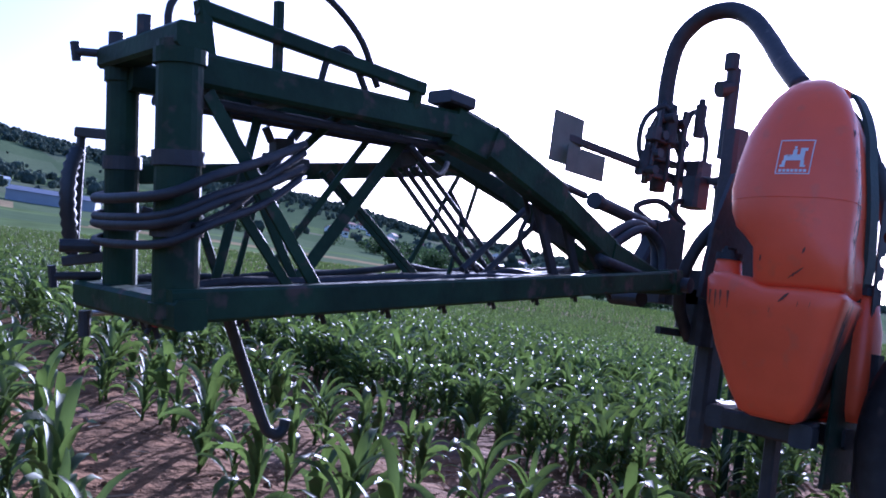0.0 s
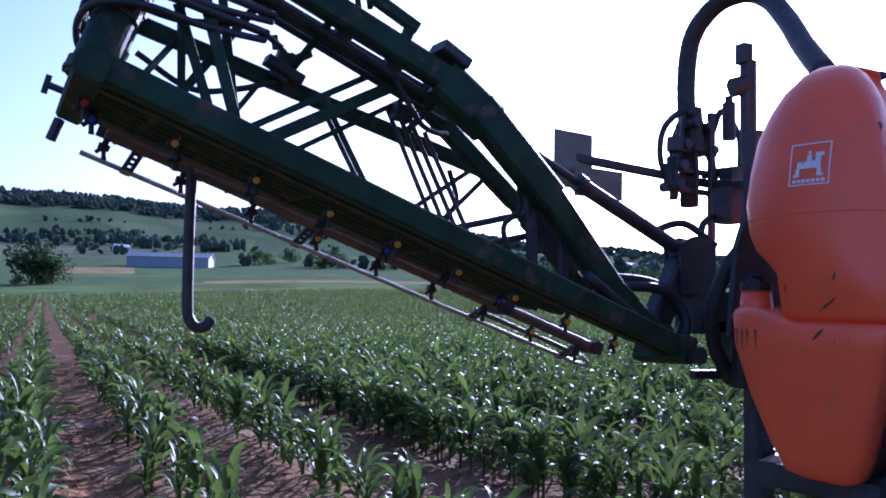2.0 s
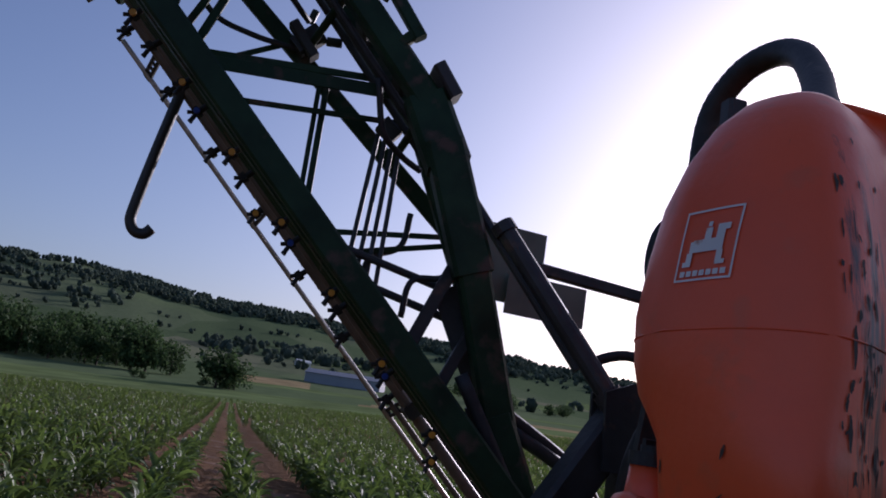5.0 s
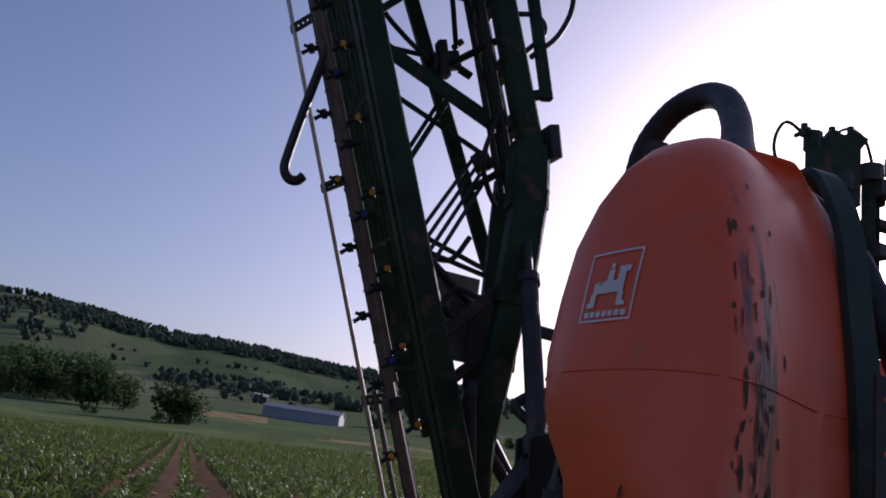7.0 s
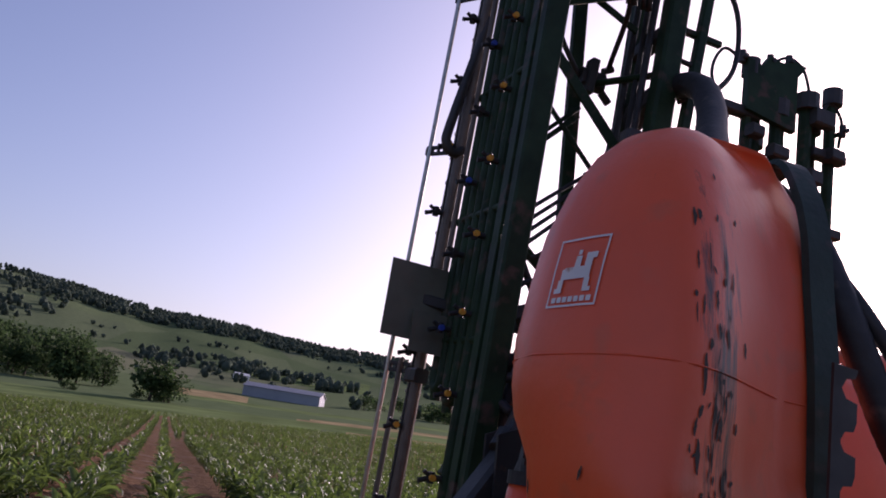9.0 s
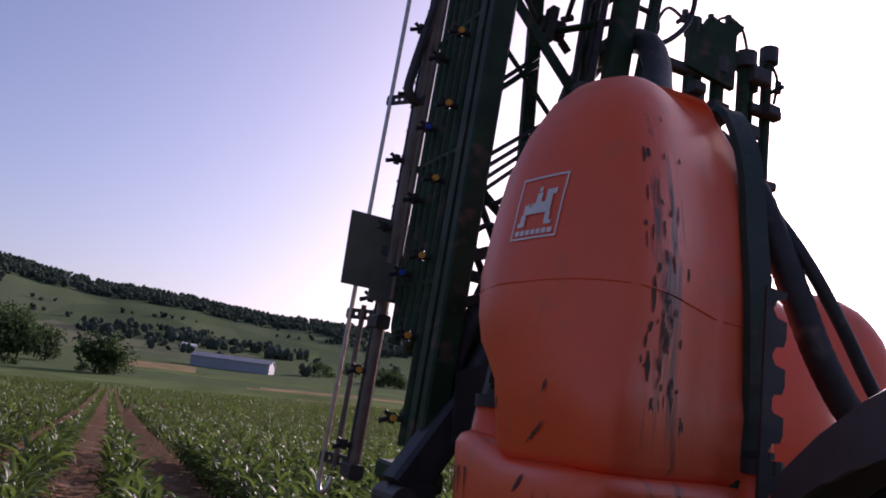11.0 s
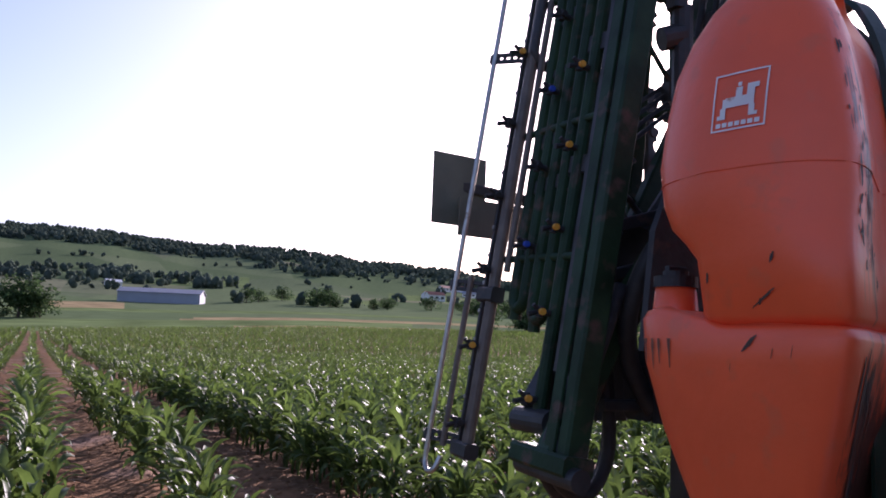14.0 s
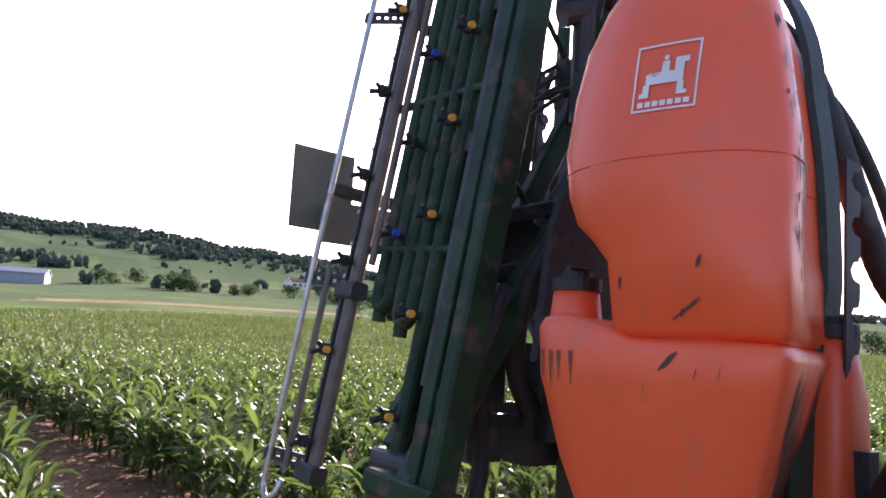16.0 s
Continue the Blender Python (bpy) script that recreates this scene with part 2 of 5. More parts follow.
def pipe(bm, pts, r, n=8, steps=8, ribs=0.0):
    path = spline(pts, steps)
    rings, a = [], None
    for i, p in enumerate(path):
        d = (path[min(i + 1, len(path) - 1)] - path[max(i - 1, 0)]).normalized()
        if a is None:
            a = d.cross(Vector((0, 0, 1)) if abs(d.z) < 0.9 else Vector((1, 0, 0))).normalized()
        a = (a - d * a.dot(d)).normalized()
        b = d.cross(a)
        rr = r * (1 + (ribs if i % 2 else 0))
        rings.append([bm.verts.new(p + (a * math.cos(k * math.tau / n) + b * math.sin(k * math.tau / n)) * rr) for k in range(n)])
    for s, t in zip(rings, rings[1:]):
        for i in range(n):
            bm.faces.new((s[i], s[(i + 1) % n], t[(i + 1) % n], t[i]))
    bm.faces.new(rings[0][::-1])
    bm.faces.new(rings[-1])
    return bm


def plate(bm, pts, thick, axis):
    """A flat sheet from an outline, thickened along an axis."""
    off = Vector(axis) * thick / 2
    s = [bm.verts.new(Vector(p) - off) for p in pts]
    t = [bm.verts.new(Vector(p) + off) for p in pts]
    n = len(pts)
    for i in range(n):
        bm.faces.new((s[i], s[(i + 1) % n], t[(i + 1) % n], t[i]))
    bm.faces.new(s[::-1])
    bm.faces.new(t)
    bmesh.ops.recalc_face_normals(bm, faces=bm.faces)
    return bm


def loft(bm, rings, n=40):
    """Rings of (z, cx, cy, half x, half y, roundness power) joined into a closed skin."""
    made = []
    for z, cx, cy, a, b, p in rings:
        vs = []
        for k in range(n):
            t = k * math.tau / n
            c, s = math.cos(t), math.sin(t)
            vs.append(bm.verts.new((cx + a * math.copysign(abs(c) ** (2 / p), c), cy + b * math.copysign(abs(s) ** (2 / p), s), z)))
        made.append(vs)
    for s, t in zip(made, made[1:]):
        for i in range(n):
            bm.faces.new((s[i], s[(i + 1) % n], t[(i + 1) % n], t[i]))
    bm.faces.new(made[0][::-1])
    bm.faces.new(made[-1])
    return bm


def mesh_np(name, verts, quads, material):
    me = bpy.data.meshes.new(name)
    nv, nq = len(verts), len(quads)
    me.vertices.add(nv)
    me.vertices.foreach_set("co", np.asarray(verts, np.float32).ravel())
    me.loops.add(nq * 4)
    me.loops.foreach_set("vertex_index", np.asarray(quads, np.int32).ravel())
    me.polygons.add(nq)
    me.polygons.foreach_set("loop_start", np.arange(0, nq * 4, 4, dtype=np.int32))
    me.update(calc_edges=True)
    me.materials.append(material)
    return me


# ---- ground ----
def smooth01(a, b, v):
    t = np.clip((v - a) / (b - a), 0, 1)
    return t * t * (3 - 2 * t)


FIELD = 125.0  # the crop ends here


def height(x, y):
    x, y = np.asarray(x, float), np.asarray(y, float)
    r = np.hypot(x, y) + 1e-6
    az = np.degrees(np.arctan2(x, y))
    edge = np.interp(az, [-60, -12, 0, 18, 35, 70], [0.0, 0.0, 0.6, 1.5, 1.8, 1.2])
    crest = np.interp(az, [-120, -40, -12, 0, 10, 18, 26, 34, 48, 75, 130], [4.0, 6.0, 7.2, 6.5, 6.2, 6.0, 5.2, 4.2, 3.4, 3.0, 3.0])
    crest = crest + 0.10 * np.sin(az * 0.55) + 0.04 * np.sin(az * 1.7 + 1)
    mid = edge + 0.38 * (crest - edge)
    e = np.where(r < FIELD, edge * smooth01(18, FIELD, r), 0)
    lr = np.log(np.maximum(r, 1))
    ks = [np.log(v) for v in (FIELD, 330, 620, 1500)]
    e2 = np.where(lr < ks[1], edge + (mid - edge) * 0.75 * (lr - ks[0]) / (ks[1] - ks[0]), 0)
    e2 = np.where((lr >= ks[1]) & (lr < ks[2]), edge + (mid - edge) * (0.75 + 0.5 * (lr - ks[1]) / (ks[2] - ks[1])), e2)
    m3 = edge + (mid - edge) * 1.25
    e2 = np.where(lr >= ks[2], m3 + (crest - m3) * smooth01(ks[2], ks[3], lr), e2)
    e = np.where(r < FIELD, e, e2)
    z = r * np.tan(np.radians(e))
    return z * np.where(r > 1500, np.maximum(0.2, 1 - (r - 1500) / 2500), 1)


ROW0, ROW = -0.06, 0.80  # the crop rows run along y


def build_ground():
    radii = np.concatenate([np.linspace(0.12, 16, 132), np.geomspace(16.3, 4500, 110)])
    nseg = 420
    ang = np.linspace(0, math.tau, nseg, endpoint=False)
    R, Ag = np.meshgrid(radii, ang, indexing="ij")
    X, Y = R * np.sin(Ag), R * np.cos(Ag)
    Z = height(X, Y)
    near = smooth01(30, 12, R)
    Z = Z - near * 0.03 * np.cos((X - ROW0) / ROW * math.tau + math.pi)
    Z = Z - smooth01(60, 25, R) * 0.05 * np.exp(-(((X - 1.5) / 0.20) ** 4)) * (1 + 0.25 * np.sin(Y * 28))
    rng = np.random.default_rng(3)
    Z = Z + near * 0.012 * (np.sin(X * 7.1 + 2 * np.sin(Y * 3.3)) * np.sin(Y * 6.3 + np.sin(X * 4.1)))
    verts = np.concatenate([np.stack([X, Y, Z], -1).reshape(-1, 3), [[0, 0, float(Z[0].mean())]]])
    quads = []
    for i in range(len(radii) - 1):
        j = np.arange(nseg)
        k = (j + 1) % nseg
        quads.append(np.stack([i * nseg + j, i * nseg + k, (i + 1) * nseg + k, (i + 1) * nseg + j], -1))
    quads = np.concatenate(quads)
    c = len(verts) - 1
    cap = np.array([[c, (k + 2) % nseg, (k + 1) % nseg, k] for k in range(0, nseg, 2)])
    me = mesh_np("ground", verts, np.concatenate([quads, cap]), SOIL)
    for m in (MEADOW, STUBBLE, FRESH):
        me.materials.append(m)
    mid = np.array(verts)[quads].mean(1)
    cr, ca = np.hypot(mid[:, 0], mid[:, 1]), np.degrees(np.arctan2(mid[:, 0], mid[:, 1]))
    idx = (cr > FIELD + 1).astype(np.int32)
    # strips of stubble and fresh grass lying along the slope behind the crop
    for r0, r1, a0, a1, k in ((126, 150, 12, 75, 2), (150, 185, -40, 24, 3), (188, 206, 9, 40, 2), (126, 150, -40, 10, 3), (265, 330, 0.4, 4.8, 2), (238, 262, -2, 30, 3), (420, 520, 14, 22, 3), (520, 640, -14, -4, 3), (600, 760, 22, 40, 3), (700, 860, 4, 13, 3)):
        idx[(cr > r0) & (cr < r1) & (ca > a0) & (ca < a1)] = k
    idx = np.concatenate([idx, np.zeros(len(cap), np.int32)])
    me.polygons.foreach_set("material_index", idx)
    me.update()
    tagged(new("ground", me), "brown field soil running into green meadows and hills", "ground", kind="structure")


build_ground()


# ---- maize ----
def plant_template(seed, leaves, segs, tall):
    """One maize plant: stalk and arching folded leaves, as quads."""
    rng = np.random.default_rng(seed)
    V, Q = [], []

    def quad(a):
        Q.append([len(V) + k for k in range(4)])
        V.extend(a)

    hs = tall * 0.72
    for k in range(3):
        a0, a1 = k * math.tau / 3, (k + 1) * math.tau / 3
        quad([(0.011 * math.cos(a0), 0.011 * math.sin(a0), -0.03), (0.011 * math.cos(a1), 0.011 * math.sin(a1), -0.03), (0.007 * math.cos(a1), 0.007 * math.sin(a1), hs), (0.007 * math.cos(a0), 0.007 * math.sin(a0), hs)])
    base = rng.uniform(0, math.tau)
    for i in range(leaves):
        f = i / max(1, leaves - 1)
        az = base + (i % 2) * math.pi + rng.normal(0, 0.45)
        z0 = hs * (0.12 + 0.88 * f)
        ln = tall * (0.40 + 0.26 * math.sin(math.pi * (0.25 + 0.6 * f))) * rng.uniform(0.85, 1.15)
        wd = 0.026 * rng.uniform(0.75, 1.25) * (tall / 0.5)
        el = rng.uniform(0.75, 1.25) + 0.22 * f
        droop = rng.uniform(1.8, 3.2) * (1 - 0.3 * f)
        d = np.array([math.cos(az), math.sin(az), 0])
        s = np.array([-math.sin(az), math.cos(az), 0])
        p = np.array([0, 0, z0])
        rows = []
        twist = rng.normal(0, 0.8)
        for j in range(segs + 1):
            t = j / segs
            w = wd * (0.55 + 1.1 * t) * (1 - t**2.2) + 0.0015
            e = el - droop * t * t
            n = -d * math.sin(e) + np.array([0, 0, 1]) * math.cos(e)
            side = s * math.cos(twist * t) + n * math.sin(twist * t)
            rows.append((p + side * w + n * w * 0.45, p.copy(), p - side * w + n * w * 0.45))
            p = p + (d * math.cos(e) + np.array([0, 0, 1]) * math.sin(e)) * ln / segs
        for a, b in zip(rows, rows[1:]):
            quad([a[0], a[1], b[1], b[0]])
            quad([a[1], a[2], b[2], b[1]])
    # share verts within a leaf so that islands are leaves
    key, out, mp = {}, [], []
    for v in V:
        k = tuple(np.round(v, 5))
        if k not in key:
            key[k] = len(out)
            out.append(v)
        mp.append(key[k])
    return np.array(out), np.array([[mp[i] for i in q] for q in Q])


def scatter(name, temps, places, label, material=LEAF):
    """Many copies of the templates in one mesh: places of x, y, z, turn, size."""
    rng = np.random.default_rng(5)
    pick = rng.integers(0, len(temps), len(places))
    vs, qs, base = [], [], 0
    for k, (tv, tq) in enumerate(temps):
        pl = places[pick == k]
        if not len(pl):
            continue
        c, s, sz = np.cos(pl[:, 3]), np.sin(pl[:, 3]), pl[:, 4]
        x = (tv[None, :, 0] * c[:, None] - tv[None, :, 1] * s[:, None]) * sz[:, None] + pl[:, 0:1]
        y = (tv[None, :, 0] * s[:, None] + tv[None, :, 1] * c[:, None]) * sz[:, None] + pl[:, 1:2]
        z = tv[None, :, 2] * sz[:, None] + pl[:, 2:3]
        vs.append(np.stack([x, y, z], -1).reshape(-1, 3))
        qs.append((tq[None] + (np.arange(len(pl)) * len(tv))[:, None, None] + base).reshape(-1, 4))
        base += len(pl) * len(tv)
    me = mesh_np(name, np.concatenate(vs), np.concatenate(qs), material)
    return tagged(new(name, me), label, "maize", kind="stuff")


def row_places(x0, x1, y0, y1, step, seed, every=1, jitter=0.05):
    rng = np.random.default_rng(seed)
    ks = np.arange(math.ceil((x0 - ROW0) / ROW), math.floor((x1 - ROW0) / ROW) + 1, every)
    out = []
    for k in ks:
        ys = np.arange(y0, y1, step) + rng.uniform(-step * 0.4, step * 0.4, len(np.arange(y0, y1, step)))
        xs = ROW0 + ROW * k + rng.normal(0, jitter, len(ys))
        out.append(np.stack([xs, ys, height(xs, ys), rng.uniform(0, math.tau, len(ys)), np.clip(rng.normal(1.0, 0.13, len(ys)), 0.6, 1.3)], -1))
    return np.concatenate(out)


def spread(p):
    """Two clean rows beside a wheel track; elsewhere the plants stand closer and hide their rows."""
    rng = np.random.default_rng(17)
    x = p[:, 0] + rng.normal(0, 0.17, len(p))
    p = p.copy()
    right, left = p[:, 0] > 1.2, p[:, 0] < -1.2
    p[right, 0] = np.maximum(x[right], 1.84 + np.abs(rng.normal(0, 0.10, right.sum())))
    p[left, 0] = x[left]
    p[:, 2] = height(p[:, 0], p[:, 1])
    return p


def build_maize():
    near_t = [plant_template(10 + i, 11, 6, 0.43) for i in range(6)]
    mid_t = [plant_template(30 + i, 7, 4, 0.41) for i in range(5)]
    far_t = [plant_template(50 + i, 4, 2, 0.45) for i in range(4)]
    p = np.concatenate([row_places(-7, 14, -4, 16, 0.135, 1, jitter=0.06), row_places(1.3, 14, 0.9, 16, 0.21, 6, jitter=0.1)])
    p = spread(p)
    clear = ((p[:, 0] > 0.98) & (p[:, 1] < 1.0)) | ((np.abs(p[:, 0] - 1.5) < 0.5) & (p[:, 1] < 1.7) & (p[:, 1] > 0.6))
    p = p[~clear]
    rng = np.random.default_rng(2)
    p = p[rng.random(len(p)) > np.where((p[:, 0] < 1.2) & (p[:, 1] < 6), 0.30, 0.06)]
    p[:, 4] *= np.where(p[:, 1] < 3, 0.80, np.where(p[:, 1] < 5, 0.90, 1.0))
    d = np.hypot(p[:, 0] - 0.2, p[:, 1] - 1.2)
    order = np.argsort(d)
    singles, rest = p[order[:280]], p[order[280:]]
    meshes = [mesh_np("maize_plant", v, q, LEAF) for v, q in near_t]
    for i, (x, y, z, a, s) in enumerate(singles):
        ob = new("maize_plant", meshes[i % len(meshes)])
        ob.matrix_world = pose(x, y, z, 0, 0, math.degrees(a)) @ Matrix.Scale(s, 4)
        tagged(ob, "young green maize plant with arching leaves in a row", "maize plant", "maize rows")
    scatter("maize_rows", near_t, rest, "dense rows of knee-high green maize plants")
    a = spread(row_places(-30, 45, 16, 48, 0.2, 4))
    b = np.concatenate([row_places(-18, -7, 1, 16, 0.2, 7), row_places(14, 30, 1, 16, 0.2, 8)])
    q = np.concatenate([a, b])
    q = q[np.abs(np.degrees(np.arctan2(q[:, 0], q[:, 1])) - 20) < 52]
    scatter("maize_rows", mid_t, q, "rows of green maize running across the field")
    a = row_places(-55, 125, 48, 125, 0.42, 9, jitter=0.08)
    a = np.concatenate([a, row_places(45, 110, 10, 48, 0.42, 12, jitter=0.08)])
    a = a[(np.hypot(a[:, 0], a[:, 1]) < FIELD) & (np.abs(np.degrees(np.arctan2(a[:, 0], a[:, 1])) - 22) < 52)]
    a[:, 4] *= 1.35
    scatter("maize_rows", far_t, a, "distant rows of green maize up to the field edge")


build_maize()


def build_clods():
    """Loose crumbs of soil and dry stalk bits between the rows."""
    rng = np.random.default_rng(23)
    temps = []
    for k in range(5):
        r = rng.uniform(0.6, 1.2, 14)
        V = [(0, 0, r[12] * 0.7)]
        for a, (h, q) in enumerate(((0.35, 0.85), (-0.2, 1.0))):
            V += [(q * r[a * 6 + n] * math.cos(n * math.tau / 6), q * r[a * 6 + n] * math.sin(n * math.tau / 6), h * r[n]) for n in range(6)]
        Q = [[1 + n, 7 + n, 7 + (n + 1) % 6, 1 + (n + 1) % 6] for n in range(6)]
        Q += [[0, 1 + n, 1 + (n + 1) % 6, 1 + (n + 2) % 6] for n in (0, 2, 4)]
        temps.append((np.array(V), np.array(Q)))
    n = 5200
    x, y = rng.uniform(-4.5, 3.6, n), rng.uniform(-1.2, 9.0, n)
    size = 0.006 + 0.016 * rng.random(n) ** 3
    pl = np.stack([x, y, height(x, y) - 0.028 * np.cos((x - ROW0) / ROW * math.tau + math.pi) + 0.004, rng.uniform(0, math.tau, n), size], -1)
    ob = scatter("soil_crumbs", temps, pl, "reddish brown soil crumbs between the maize rows", SOIL)
    ob["category"] = "soil"
    bit = np.array([(-1, -0.06, 0), (1, -0.04, 0.03), (1, 0.04, 0.05), (-1, 0.06, 0.02), (-0.8, 0.0, 0.10), (0.9, 0.0, 0.12), (0.9, 0.05, 0.03), (-0.8, 0.05, 0.03)])
    n = 900
    x, y = rng.uniform(-4.5, 3.6, n), rng.uniform(-1.2, 8.0, n)
    pl = np.stack([x, y, height(x, y) - 0.028 * np.cos((x - ROW0) / ROW * math.tau + math.pi) + 0.008, rng.uniform(0, math.tau, n), rng.uniform(0.02, 0.07, n)], -1)
    ob = scatter("stalk_litter", [(bit, np.array([[0, 1, 2, 3], [4, 5, 6, 7]]))], pl, "pale dry stalk pieces lying on the soil", STRAW)
    ob["category"] = "litter"


build_clods()


# ---- sprayer ----
TANK = [(1.07, 0.06, 0.69, 1.0, 6.0), (1.078, 0.05, 0.682, 1.01, 6.0), (1.09, 0.038, 0.676, 1.016, 6.0), (1.2, 0.022, 0.685, 1.03, 5.0), (1.235, 0.015, 0.69, 1.07, 4.5), (1.27, 0.008, 0.692, 1.12, 4.2), (1.32, 0.0, 0.695, 1.15, 4.0), (1.4, 0.0, 0.7, 1.158, 4.4), (1.5, 0.012, 0.712, 1.15, 4.3), (1.59, 0.026, 0.724, 1.135, 4.0), (1.665, 0.05, 0.74, 1.11, 3.6), (1.725, 0.083, 0.762, 1.08, 3.2), (1.77, 0.126, 0.788, 1.045, 3.0), (1.798, 0.178, 0.815, 1.015, 2.8), (1.812, 0.23, 0.845, 0.985, 2.6), (1.817, 0.275, 0.87, 0.96, 2.5)]


def slant(x):
    """The front of the tank falls back towards the middle of the machine."""
    return 0.50 * min(max(0.0, x - 1.08), 0.34)


def toe(x, y, z):
    """The outer side of the tank turns in towards its front and a little towards its back."""
    return (0.26 * max(0.0, 0.93 - y) + 0.14 * max(0.0, y - 0.96)) * min(1.0, max(0.0, (1.40 - x) / 0.25)) * min(1.0, max(0.25, (z - 1.08) / 0.25))


def shear(x, y, cy, b):
    """How far the slanted front carries a point of a tank section back; the rear stays."""
    return min(slant(x), 1.5 * b) * min(1.0, max(0.0, (cy + b - y) / (2 * b)))


def section(z, x0, x1, flip=1.0):
    inset, ya, yb, p = (float(np.interp(z, [r[0] for r in TANK], [r[k] for r in TANK])) for k in (1, 2, 3, 4))
    return (x0 + x1) / 2 + flip * inset * 0.19, (ya + yb) / 2, max(0.05, (x1 - x0) / 2 - inset * 0.81), (yb - ya) / 2, p


def ring_at(z, x0, x1, n, out=0.0):
    cx, cy, a, b, p = section(z, x0, x1)
    pts = []
    for k in range(n + 1):
        c, s2 = math.cos(k * math.tau / n), math.sin(k * math.tau / n)
        x = cx + (a + out) * math.copysign(abs(c) ** (2 / p), c)
        y = cy + (b + out) * math.copysign(abs(s2) ** (2 / p), s2)
        pts.append((x + toe(x, y, z), y + shear(x, y, cy, b)))
    return pts


def side_x(y, z):
    """The outer face of the near lobe at a height and depth."""
    cx, cy, a, b, p = section(z, 1.002, 1.59)
    x = cx - a * max(0.0, 1 - abs((y - cy) / b) ** p) ** (1 / p)
    return x + toe(x, y, z)


@functools.lru_cache(maxsize=None)
def front_line(zk):
    """The front of the near lobe at a height in millimetres, as rising x and their y."""
    pts = sorted(p for p in ring_at(zk / 1000, 1.002, 1.59, 360) if p[1] < 0.93)
    return [p[0] for p in pts], [p[1] for p in pts]


def front_y(x, z):
    xs, ys = front_line(round(z * 1000))
    return float(np.interp(x, xs, ys))


def lobe(sp, name, x0, x1, dz=0.0, flip=1.0, label="", aft=0.0):
    bm = bmesh.new()
    rings = []
    for z, *_ in TANK:
        cx, cy, a, b, p = section(z, x0, x1, flip)
        rings.append((z + dz * max(0, z - 1.2) / 0.6, cx, cy + aft, a, b, p))
    loft(bm, rings, 64)
    if x0 < 1.2:
        for k, v in enumerate(list(bm.verts)[:64 * len(rings)]):
            _, _, cy, _, b, _ = rings[k // 64]
            dx = toe(v.co.x, v.co.y, v.co.z)
            v.co.y += shear(v.co.x, v.co.y, cy, b)
            v.co.x += dx
    return part(name, bm, ORANGE, sp, label, smooth=True)


